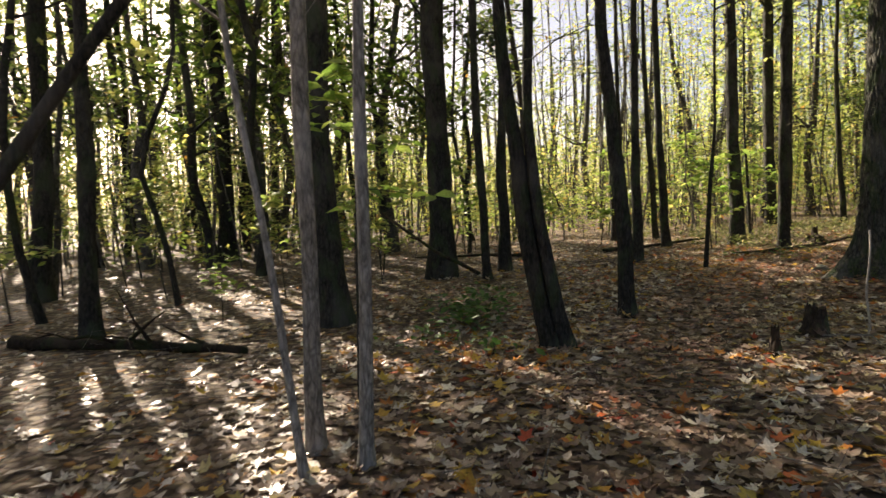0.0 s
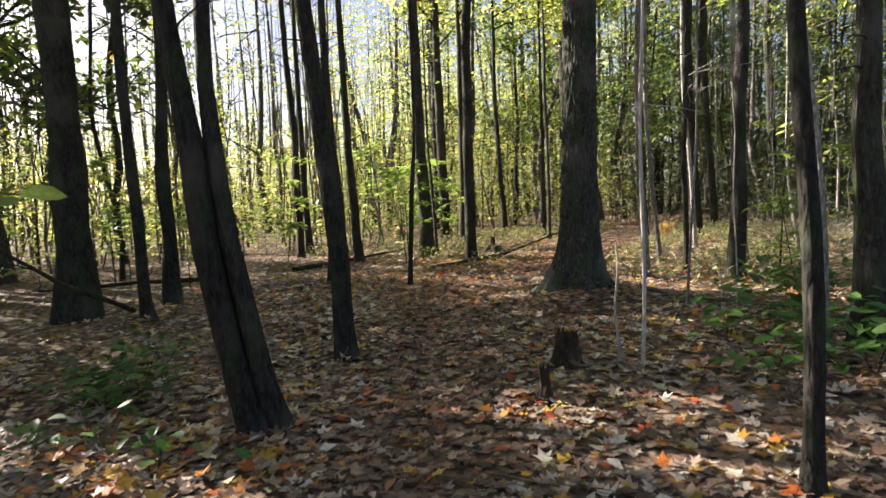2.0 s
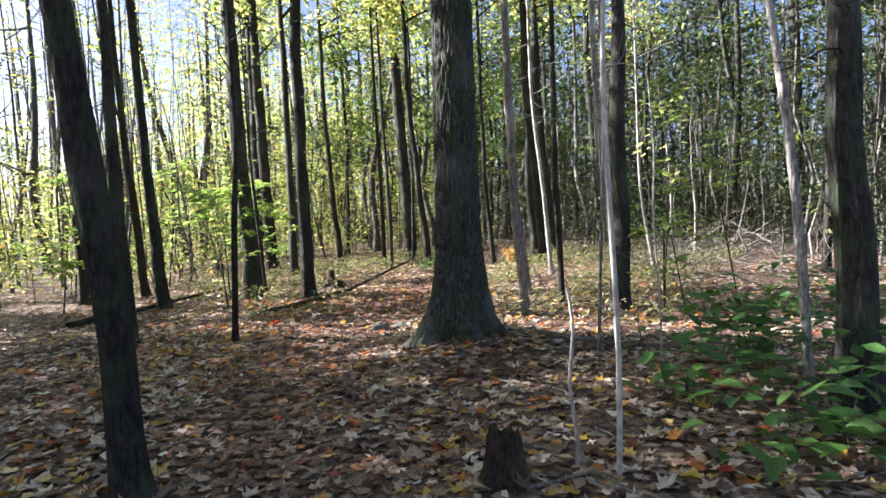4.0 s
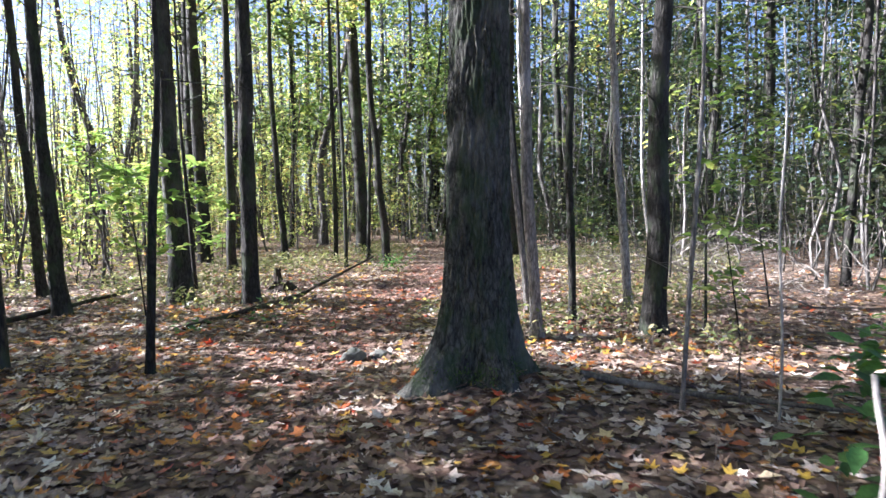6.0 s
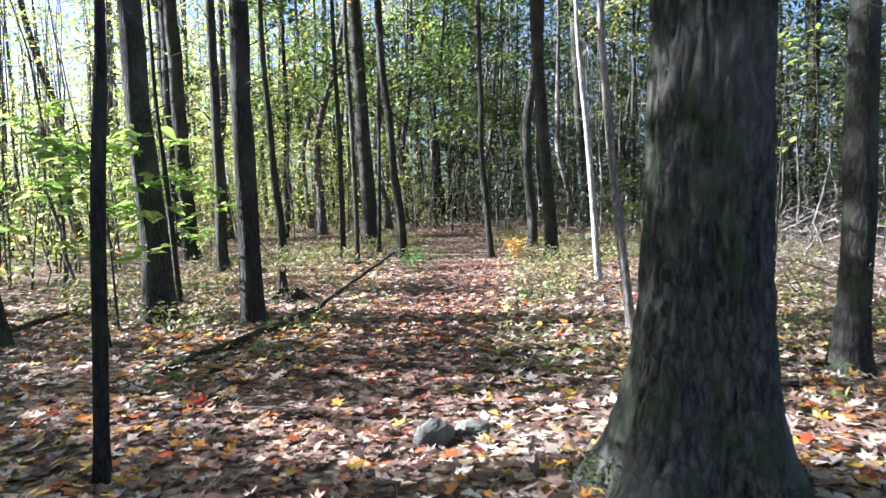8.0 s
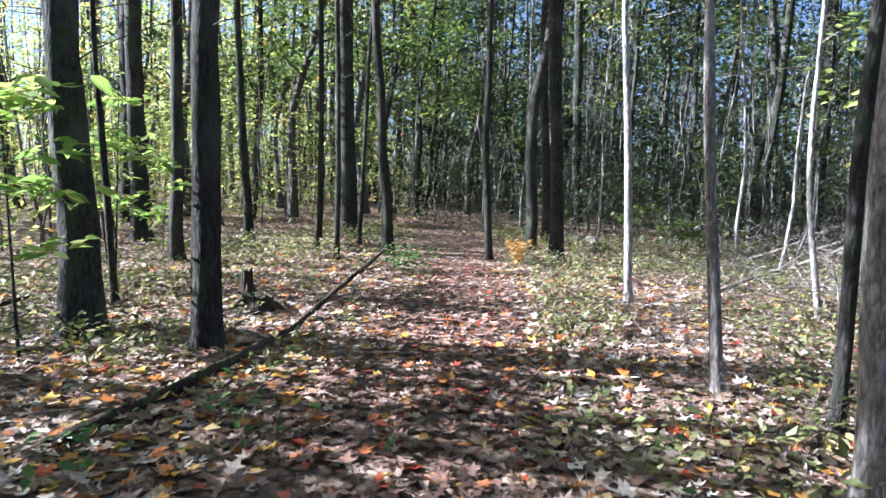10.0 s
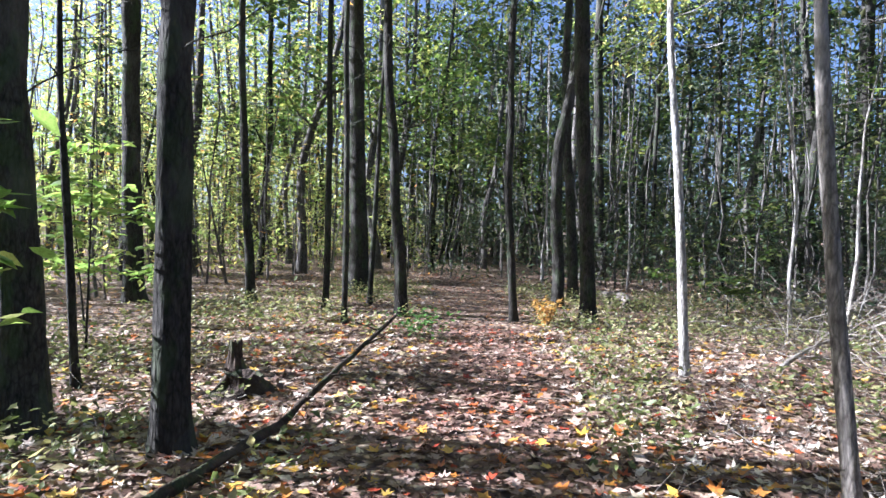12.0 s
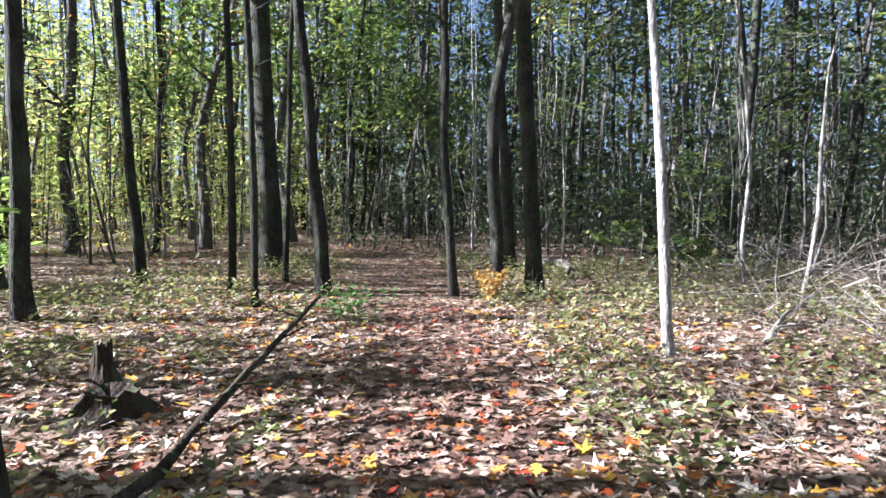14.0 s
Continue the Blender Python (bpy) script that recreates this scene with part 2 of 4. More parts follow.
def leaves(name, mat, places, sizes, tilt, outline=OVAL, faces=OVAL_F, curl=1.0):
    """One mesh of many leaves. tilt: how far, in radians, they turn out of the level."""
    n = len(places)
    yaw, pit, rol = rng.uniform(0, 2 * math.pi, n), rng.normal(0, tilt, n), rng.normal(0, tilt, n)
    t = outline[None] * np.asarray(sizes)[:, None, None] * np.ones((n, 1, 1))
    t[:, :, 2] *= (rng.normal(curl, 0.9 * curl, n))[:, None]
    x, y, z = t[..., 0], t[..., 1], t[..., 2]
    c, s = np.cos(rol)[:, None], np.sin(rol)[:, None]
    x, z = c * x + s * z, c * z - s * x
    c, s = np.cos(pit)[:, None], np.sin(pit)[:, None]
    y, z = c * y - s * z, s * y + c * z
    c, s = np.cos(yaw)[:, None], np.sin(yaw)[:, None]
    x, y = c * x - s * y, s * x + c * y
    v = np.stack([x, y, z], -1) + np.asarray(places)[:, None, :]
    k = len(outline)
    f = (np.array(faces)[None] + (np.arange(n) * k)[:, None, None]).reshape(-1, 3)
    me = bpy.data.meshes.new(name)
    me.vertices.add(n * k)
    me.vertices.foreach_set("co", v.astype(np.float32).ravel())
    me.loops.add(f.size)
    me.loops.foreach_set("vertex_index", f.astype(np.int32).ravel())
    me.polygons.add(len(f))
    me.polygons.foreach_set("loop_start", np.arange(0, f.size, 3, dtype=np.int32))
    me.update(calc_edges=True)
    me.materials.append(mat)
    return me


def clumps(centres, per, spread, flat=0.45):
    c = np.repeat(np.asarray(centres, float), per, 0)
    return c + rng.normal(0, 1, c.shape) * np.array([spread, spread, spread * flat])


def part(name, data, parent, kind=""):
    ob = new(name, data)
    ob.parent = parent
    return tagged(ob, kind=kind)


# ---- ground ----
def build_ground():
    xs = np.concatenate([[-1500, -600, -250, -120], np.arange(-70, -6, 4), np.arange(-6, 24, 0.25), np.arange(24, 92, 4), [150, 300, 700, 1500]])
    ys = np.concatenate([[-1500, -600, -250, -120], np.arange(-70, -4, 4), np.arange(-4, 18, 0.25), np.arange(18, 92, 4), [150, 300, 700, 1500]])
    nx, ny = len(xs), len(ys)
    v = [(x, y, height(x, y) if max(abs(x), abs(y)) < 100 else 1.2) for x in xs for y in ys]
    f = [(i * ny + j, (i + 1) * ny + j, (i + 1) * ny + j + 1, i * ny + j + 1) for i in range(nx - 1) for j in range(ny - 1)]
    me = bpy.data.meshes.new("ground")
    me.from_pydata(v, [], f)
    me.materials.append(GROUND)
    me.polygons.foreach_set("use_smooth", [True] * len(f))
    tagged(new("ground", me), "forest floor covered in brown fallen autumn leaves", "ground", kind="structure")


build_ground()


# ---- trees ----
def trunk_line(rows, r0, tall):
    """Points and radii up the stem through the rows (dx, dy, z, r), on to the height tall."""
    zs, xs, ys, rs = [0.0], [0.0], [0.0], [r0]
    for dx, dy, z, r in rows:
        zs.append(z), xs.append(dx), ys.append(dy), rs.append(r)
    slope = min(0.12, 1 / max(1.0, zs[-1]))
    zs.append(tall)
    xs.append(xs[-1] + (xs[-1] - xs[-2]) * slope * 2), ys.append(ys[-1] + (ys[-1] - ys[-2]) * slope * 2), rs.append(0.012)
    up = np.concatenate([[-0.15, 0.0, 0.07, 0.16, 0.3], np.arange(0.55, 5.5, 0.32), np.linspace(5.6, tall, 9)])
    px, py, pr = np.interp(up, zs, xs), np.interp(up, zs, ys), np.interp(up, zs, rs)
    ker = np.array([0.25, 0.5, 0.25])
    for a in (px, py):
        a[1:-1] = np.convolve(a, ker, "valid")
    seed = rng.uniform(0, 90)
    wob = min(0.05, r0 * 0.35)
    px = px + [wob * noise.noise((seed, z * 0.8, 0)) for z in up]
    py = py + [wob * noise.noise((0, z * 0.8, seed)) for z in up]
    pr = pr * (1 + 0.45 * np.exp(-np.clip(up, 0, 99) / (1.6 * r0 + 0.05)))
    return np.stack([px, py, up], 1), pr


def build_tree(r, rows, tall, mat, leaf, low=4.5, crown=420, dead=5, size=0.15, plain=False):
    root = new("tree")
    s = Shape()
    pts, rad = trunk_line(rows, r, tall)
    s.tube(pts[::2] if plain else pts, rad[::2] if plain else rad, 8 if plain else 14 if r > 0.09 else 9, 0.22)
    part("trunk", s.mesh("trunk", mat), root)
    limbs, tips = Shape(), []
    at = lambda z: Vector([float(np.interp(z, pts[:, 2], pts[:, k])) for k in range(3)])
    for _ in range(dead):
        z, w = rng.uniform(2.3, min(5.5, tall * 0.7)), rng.uniform(0, 2 * math.pi)
        limbs.twig(at(z), (math.cos(w), math.sin(w), rng.uniform(-0.2, 0.5)), rng.uniform(0.3, 1.3), 0.01, 3, 0.22, 1 if plain else 2, 4)
    for i in range(9 if tall > 8 else 6):
        z, w = rng.uniform(low, tall * 0.95), rng.uniform(0, 2 * math.pi)
        length = rng.uniform(1.0, 2.6) * (0.5 + tall / 26)
        line = limbs.twig(at(z), (math.cos(w), math.sin(w), rng.uniform(0.15, 0.8)), length, min(0.05, r * 0.4), 3 if plain else 4, 0.18, 1)
        tips += [tuple(p) for p in line[2:]]
    part("branches", limbs.mesh("branches", mat), root, "stuff")
    if crown:
        places = clumps(tips, max(1, crown // len(tips)), 0.42)
        part("foliage", leaves("foliage", leaf, places, rng.uniform(0.6, 1.3, len(places)) * size, 0.5), root, "stuff")
    return root


def tree(x, y, r, rows, pale=True):
    z = height(x, y)
    rows = [(dx, dy, max(0.4, h - z), q) for dx, dy, h, q in rows]
    tall = 16.0 if r > 0.14 else 13.0 if r > 0.09 else 9.5 if r > 0.045 else 6.0
    pale = pale and r < 0.0665 and ((y < 9 and x > 4.5) or (y < 4.6 and x < 1))
    # Far right crowns take the same dark leaves, conifer green mixed with shade.
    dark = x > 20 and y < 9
    # Crowns mostly above view, thickened with large leaves to cut sky light.
    ob = build_tree(r, rows, tall, BARK_PALE if pale else BARK, DARKGREEN_SHADE if dark else GREEN, 6.5 if tall > 9 else 4.0, 900 if tall > 9 else 110, 9 if r > 0.06 else 4, 0.22 if tall > 9 else 0.14)
    ob.location = (x, y, z)
    tagged(ob, "slender pale-barked young forest tree in fallen leaves" if pale else "tall dark-barked forest tree standing in fallen leaves", "tree", "trees beside the path")


tree(3.79, 2.59, 0.048, [(-0.01, 0.02, 1.10, 0.042), (-0.02, 0.10, 2.18, 0.037)])
tree(0.23, 3.58, 0.052, [(0.03, -0.00, 1.66, 0.048), (0.04, -0.00, 2.57, 0.048)])
tree(0.14, 3.26, 0.025, [(-0.10, 0.00, 1.20, 0.020), (-0.26, 0.00, 2.35, 0.017)])
tree(0.47, 3.28, 0.039, [(0.05, -0.01, 1.34, 0.037), (0.08, -0.01, 2.50, 0.030)])
tree(0.75, 7.51, 0.208, [(-0.07, 0.01, 1.92, 0.170), (-0.02, 0.00, 3.67, 0.170)])
tree(-0.80, 16.71, 0.202, [(0.03, 0.00, 3.34, 0.188), (-0.07, -0.00, 6.39, 0.173)])
tree(3.00, 10.70, 0.217, [(0.04, -0.01, 2.50, 0.189), (0.03, -0.01, 4.06, 0.198)])
tree(3.60, 9.90, 0.072, [(-0.09, 0.03, 2.41, 0.067), (-0.11, 0.04, 4.57, 0.058)])
tree(4.30, 10.90, 0.110, [(0.00, -0.00, 2.01, 0.090), (0.06, -0.03, 4.14, 0.070)])
tree(2.60, 5.42, 0.089, [(-0.22, 0.11, 1.24, 0.077), (-0.32, 0.16, 2.36, 0.065), (-0.37, 0.18, 3.17, 0.059)])
tree(2.72, 5.36, 0.077, [(-0.19, 0.10, 1.03, 0.062), (-0.27, 0.14, 2.21, 0.050), (-0.25, 0.13, 3.15, 0.047)])
tree(4.10, 6.50, 0.090, [(-0.07, 0.04, 1.74, 0.084), (-0.20, 0.13, 3.22, 0.071), (-0.21, 0.14, 3.59, 0.064)])
tree(19.58, 20.99, 0.176, [(0.03, -0.03, 6.65, 0.176), (0.06, -0.06, 8.85, 0.163)])
tree(-3.40, 11.37, 0.159, [(0.19, 0.06, 2.59, 0.137), (0.25, 0.07, 4.76, 0.116)])
tree(-1.90, 7.79, 0.100, [(0.09, 0.02, 1.93, 0.086), (0.17, 0.04, 3.75, 0.071)])
tree(-3.81, 22.76, 0.164, [(-0.14, -0.02, 2.73, 0.154), (-0.42, -0.07, 5.42, 0.133)])
tree(-4.54, 32.48, 0.175, [(-0.04, -0.01, 4.54, 0.160), (0.01, 0.00, 7.64, 0.146)])
tree(-2.83, 36.48, 0.293, [(0.18, 0.01, 4.88, 0.260), (0.26, 0.02, 9.32, 0.228)])
tree(-0.35, 23.98, 0.192, [(-0.02, -0.00, 3.70, 0.171), (-0.03, -0.00, 8.60, 0.149)])
tree(0.56, 24.86, 0.177, [(0.12, -0.00, 3.76, 0.155), (0.47, -0.01, 8.92, 0.133)])
tree(7.00, 2.98, 0.128, [(-0.01, 0.07, 1.77, 0.107), (-0.02, 0.13, 3.33, 0.080)])
tree(6.83, 3.29, 0.034, [(-0.02, 0.09, 1.78, 0.029), (-0.05, 0.26, 3.16, 0.024)])
tree(9.32, 15.44, 0.083, [(-0.02, 0.01, 3.12, 0.083), (-0.14, 0.09, 5.76, 0.069)])
tree(21.40, 22.82, 0.180, [(-0.09, 0.08, 7.23, 0.154), (-0.03, 0.03, 12.33, 0.142)])
tree(6.93, 10.66, 0.105, [(-0.01, 0.00, 1.74, 0.089), (0.01, -0.00, 3.36, 0.066)])
tree(9.20, 12.95, 0.103, [(-0.09, 0.06, 2.28, 0.085), (-0.15, 0.11, 4.25, 0.070)])
tree(10.38, 15.04, 0.081, [(-0.14, 0.10, 2.75, 0.069), (-0.23, 0.16, 4.84, 0.058)])
tree(9.96, 16.07, 0.097, [(-0.03, 0.02, 2.47, 0.079), (-0.07, 0.04, 4.42, 0.060)])
tree(10.70, 12.35, 0.167, [(-0.06, 0.05, 2.36, 0.138), (-0.09, 0.08, 4.57, 0.118)])
tree(10.85, 11.12, 0.117, [(-0.01, 0.01, 2.35, 0.110), (0.02, -0.03, 4.57, 0.095)])
tree(7.37, 9.25, 0.038, [(0.06, -0.06, 1.72, 0.035), (0.11, -0.10, 2.35, 0.026)])
tree(11.08, 6.44, 0.048, [(-0.01, 0.03, 2.10, 0.042), (0.00, -0.00, 3.77, 0.038)], False)
tree(9.92, 6.56, 0.066, [(-0.02, 0.07, 1.20, 0.060), (-0.03, 0.10, 2.60, 0.056)])
tree(12.40, 5.95, 0.063, [(-0.03, 0.17, 2.19, 0.051), (-0.04, 0.23, 4.15, 0.046)])
tree(10.58, 5.43, 0.115, [(0.00, -0.02, 2.35, 0.101), (0.01, -0.06, 3.57, 0.088)])
tree(7.93, 5.02, 0.017, [(0.01, -0.06, 1.21, 0.015), (0.02, -0.11, 2.22, 0.013)])
tree(15.83, 2.90, 0.080, [(-0.01, -0.12, 2.75, 0.069), (-0.02, -0.22, 4.38, 0.063)])
tree(16.51, 17.50, 0.175, [(-0.05, 0.05, 2.56, 0.163), (-0.08, 0.08, 4.69, 0.150)])
tree(14.75, 14.98, 0.108, [(0.00, -0.00, 2.39, 0.093), (0.01, -0.01, 4.11, 0.084)])
tree(11.74, 13.08, 0.040, [(-0.07, 0.06, 1.79, 0.034), (-0.11, 0.11, 2.75, 0.027)])
tree(17.50, 12.50, 0.101, [(-0.09, 0.19, 2.68, 0.080), (-0.15, 0.34, 4.68, 0.075)])
tree(16.30, 12.95, 0.049, [(0.00, -0.00, 2.56, 0.045), (-0.03, 0.05, 4.40, 0.045)])
tree(20.60, 15.00, 0.198, [(-0.05, 0.09, 2.99, 0.184), (-0.11, 0.20, 5.63, 0.177)])
tree(18.70, 13.75, 0.055, [(0.05, -0.10, 3.62, 0.042), (0.08, -0.15, 5.09, 0.036)])
tree(38.13, 20.26, 0.257, [(-0.13, 0.33, 6.23, 0.212), (-0.21, 0.52, 10.49, 0.181)])
tree(17.80, 10.60, 0.072, [(-0.04, 0.16, 2.22, 0.062), (-0.05, 0.17, 4.67, 0.057)])
tree(20.20, 10.35, 0.111, [(-0.02, 0.10, 2.97, 0.105), (0.05, -0.25, 5.29, 0.105)])
tree(18.73, 9.52, 0.126, [(-0.02, 0.14, 2.30, 0.109), (-0.05, 0.28, 4.86, 0.131)])
tree(21.87, 10.30, 0.110, [(-0.03, 0.17, 2.48, 0.104), (-0.06, 0.32, 4.45, 0.097)])
tree(28.42, 10.48, 0.157, [(-0.03, 0.23, 3.82, 0.147), (-0.05, 0.40, 7.46, 0.137)])
tree(14.95, 7.95, 0.056, [(-0.01, 0.14, 2.07, 0.043), (-0.01, 0.30, 3.73, 0.036)])
tree(11.50, 7.10, 0.051, [(0.01, 0.16, 1.49, 0.040), (0.02, 0.28, 2.86, 0.035)])
tree(14.90, 5.81, 0.042, [(0.05, 0.25, 1.61, 0.030), (0.06, 0.27, 2.57, 0.026)])
tree(17.81, 15.88, 0.092, [(-0.09, 0.11, 2.36, 0.077), (-0.16, 0.19, 4.56, 0.067)])
tree(17.48, 14.00, 0.063, [(0.01, -0.02, 2.32, 0.054), (-0.01, 0.02, 4.38, 0.050)])
tree(25.75, 5.38, 0.138, [(-0.04, -0.23, 2.95, 0.122), (-0.07, -0.37, 5.49, 0.107)])
tree(29.27, 3.25, 0.206, [(0.03, 0.10, 4.07, 0.206), (0.03, 0.10, 7.25, 0.188)])
tree(32.58, 5.01, 0.096, [(0.09, 0.61, 4.57, 0.085), (0.13, 0.84, 8.43, 0.085)])
tree(31.02, 9.14, 0.079, [(0.00, -0.01, 3.49, 0.079), (0.00, -0.03, 6.29, 0.069)])
tree(50.69, 36.65, 0.313, [(-0.14, 0.20, 7.68, 0.291), (-0.37, 0.55, 15.68, 0.268)])


def oak():
    """The big furrowed oak beside the path, with its flared mossy foot."""
    x0, y0 = 7.85, 6.44
    root = new("tree")
    root.location = (x0, y0, height(x0, y0))
    sides, ups = 150, np.concatenate([np.arange(-0.3, 5.0, 0.035), np.linspace(5.1, 17, 16)])
    v, f = [], []
    for z in ups:
        r = float(np.interp(z, [0, 1.0, 2.5, 4.5, 9, 17], [0.262, 0.23, 0.212, 0.195, 0.16, 0.03]))
        for k in range(sides):
            w = 2 * math.pi * k / sides
            foot = 0.15 * math.exp(-max(z, -0.1) / 0.3) * (1 + 0.6 * math.sin(5 * w + 0.7) + 0.25 * math.sin(3 * w) + 0.45 * math.cos(w - 2.4))
            bend = w + 0.10 * noise.noise((3 * math.cos(w), 3 * math.sin(w), z * 4.0))
            ridge = noise.noise((8.5 * math.cos(bend), 8.5 * math.sin(bend), z * 5.0))
            step = noise.noise((8 * math.cos(w), 8 * math.sin(w), z * 11))
            ridge = (1 - min(1.0, abs(ridge) * 3.2)) * -0.03 + 0.02 + 0.008 * step
            q = r + foot + ridge - 0.012
            v.append((q * math.cos(w) + 0.012 * z, q * math.sin(w) - 0.01 * z, z))
    for i in range(len(ups) - 1):
        for k in range(sides):
            a, b = i * sides + k, i * sides + (k + 1) % sides
            f.append((a, b, b + sides, a + sides))
    me = bpy.data.meshes.new("trunk")
    me.from_pydata(v, [], f)
    me.materials.append(BARK_OAK)
    me.polygons.foreach_set("use_smooth", [True] * len(f))
    part("trunk", me, root)
    s, tips = Shape(), []
    for _ in range(10):
        w, z = rng.uniform(0, 6.28), rng.uniform(6, 15)
        tips += [tuple(p) for p in s.twig((0.05, -0.05, z), (math.cos(w), math.sin(w), 0.5), rng.uniform(2, 4), 0.08, 6, 0.2, 3)[2:]]
    part("branches", s.mesh("branches", BARK_OAK), root, "stuff")
    places = clumps(tips, 16, 0.5)
    part("foliage", leaves("foliage", GREEN, places, rng.uniform(0.1, 0.18, len(places)), 0.5), root, "stuff")
    ang = rng.uniform(0, 6.28, 2600)
    d = 0.34 + np.abs(rng.normal(0, 0.07, 2600)) + 0.09 * np.sin(5 * ang + 0.7) + 0.06 * np.cos(ang - 2.4)
    places = np.stack([d * np.cos(ang), d * np.sin(ang), np.abs(rng.normal(0.02, 0.06, 2600))], 1)
    keep = noise_keep(places)
    part("moss", leaves("moss", MOSS, places[keep], np.full(keep.sum(), 0.022), 0.9), root, "stuff")
    tagged(root, "large oak with deeply furrowed bark and mossy roots", "tree", "trees beside the path")


def noise_keep(p):
    return np.array([noise.noise((a * 4, b * 4, 0)) > 0.05 for a, b, c in p])


oak()


def leaning_tree():
    root = new("tree")
    root.location = (-1.55, 3.6, height(-1.55, 3.6))
    s = Shape()
    pts = [(-0.5, 0.05, -0.1), (-0.3, 0.03, 0.5), (0.05, 0, 1.05), (0.28, 0, 1.55), (0.62, 0, 2.05), (0.95, 0, 2.5), (1.5, 0, 3.2), (2.4, 0, 4.6), (3.0, 0.1, 6.0)]
    s.tube(pts, [0.06, 0.05, 0.042, 0.04, 0.036, 0.033, 0.028, 0.018, 0.008], 10, 0.2)
    part("trunk", s.mesh("trunk", BARK), root)
    tagged(root, "thin dark tree leaning far over", "tree", "trees beside the path")


leaning_tree()


# ---- the woods around ----
rng = np.random.default_rng(21)


def free(x, y, gap=7.5):
    """True where no filling tree would crowd the walk or the near trees."""
    if x < -2 and y < 8:
        return math.hypot(x, y) > 7
    along = min(math.hypot(x - (a * 17 - 1), y - (a * 11.5 - 1)) for a in np.linspace(-0.3, 1.2, 16))
    lane = abs((y - 8) - (x - 9) * 0.42) < 1.6 and 8 < x < 25
    return along > gap and not lane


def sunny(u):
    """True on the strips of the path's surroundings that the sun reaches."""
    return -1.6 < u < -0.8 or 7.2 < u < 8.3 or 11.0 < u < 20


def shades_path(x, y, z):
    """True where a leaf would shade the sunny strips round the path."""
    d = z / 0.488
    u, v = x + 0.267 * d, y - 0.964 * d
    return sunny(u + 0.277 * (v - 9)) and 1 < v < 15


def woods():
    makers = []
    kinds = [(0.05, GREEN, 380), (0.07, GREEN, 420), (0.1, GREEN, 420), (0.15, GREEN, 420), (0.06, DARKGREEN_SHADE, 800), (0.1, DARKGREEN_SHADE, 850), (0.14, DARKGREEN_SHADE, 850),
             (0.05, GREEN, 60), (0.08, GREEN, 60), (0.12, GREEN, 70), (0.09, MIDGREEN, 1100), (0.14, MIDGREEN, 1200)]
    words = {4: "tall shade-darkened green forest tree among many others", 7: "tall thin forest tree nearly bare of leaves", 10: "tall forest tree, its thick green crown added for shade"}
    for i, (r, leaf, crown) in enumerate(kinds):
        rows = [(rng.normal(0, 0.1), rng.normal(0, 0.1), 1.1, r * 0.9), (rng.normal(0, 0.2), rng.normal(0, 0.2), 2.3, r * 0.84), (rng.normal(0, 0.3), rng.normal(0, 0.3), 3.8, r * 0.78), (rng.normal(0, 0.5), rng.normal(0, 0.5), 6.5, r * 0.6)]
        ob = build_tree(r, rows, 10 + 40 * min(r, 0.15), BARK_GREY_LIT if i % 2 else BARK, leaf, 1.5 if leaf == DARKGREEN_SHADE else 3.2 if crown > 1000 else 3.0, crown, 13, 0.24 if leaf == DARKGREEN_SHADE or crown > 1000 else 0.19, True)
        word = words[4] if leaf == DARKGREEN_SHADE else words[7] if crown < 100 else words[10] if crown > 1000 else "tall thin forest tree with yellowing autumn leaves"
        makers.append(tagged(ob, word, "tree", "trees of the surrounding woods"))
    used, spots, tries = set(), [], 0
    while len(spots) < 236 and tries < 30000:
        tries += 1
        d, w = 7 + 31 * rng.random() ** 0.8, rng.uniform(-0.75, 2.35) if rng.random() < 0.86 else rng.uniform(2.35, 5.5)
        x, y = 5 + d * math.cos(w), 6 + d * math.sin(w)
        if not free(x, y) or any((x - a) ** 2 + (y - b) ** 2 < 1.2 for a, b in spots):
            continue
        u = x + 0.277 * (y - 9)             # where its shade falls across the path
        # Woods thinned to nearly bare trees here so sun reaches the path.
        glade = 6.4 < u < 20 and y > 15
        if glade and rng.random() < 0.74:
            continue
        spots.append((x, y))
        # Dark crowns here mix conifer colour with the shade of that side.
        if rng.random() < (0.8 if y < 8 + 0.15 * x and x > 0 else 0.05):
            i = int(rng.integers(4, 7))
        elif glade:
            i = int(rng.integers(0, 4)) if rng.random() < 0.05 else int(rng.integers(7, 10))
        # Thick crowns go where they block sun from the path, or sky ahead.
        elif (-2.5 < u < 6.4 and y > 11) or (-7.5 < u < -2.5 and y > 11 and rng.random() < 0.55) or (x > 18 and y < 0.75 * x + 4):
            i = int(rng.integers(10, 12))
        else:
            i = int(rng.integers(0, 4))
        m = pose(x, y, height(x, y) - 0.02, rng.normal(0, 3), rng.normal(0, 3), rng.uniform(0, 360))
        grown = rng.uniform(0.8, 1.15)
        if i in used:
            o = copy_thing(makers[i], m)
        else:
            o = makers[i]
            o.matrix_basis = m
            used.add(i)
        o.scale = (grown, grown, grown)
    # Extra invented trees, placed so their crowns shade patches of the path.
    for x, y in ((4.5, 27.5), (5.9, 22.5), (6.2, 18.5), (-6.8, 17.5), (1.6, 18.2), (-0.4, 19.8), (3.3, 16.6)):
        copy_thing(makers[10 + int(rng.integers(0, 2))], pose(x, y, height(x, y) - 0.02, 0, 0, rng.uniform(0, 360)))
    for i, ob in enumerate(makers):
        if i not in used:
            ob.location = (30 + 2 * i, 40, height(30 + 2 * i, 40))


woods()


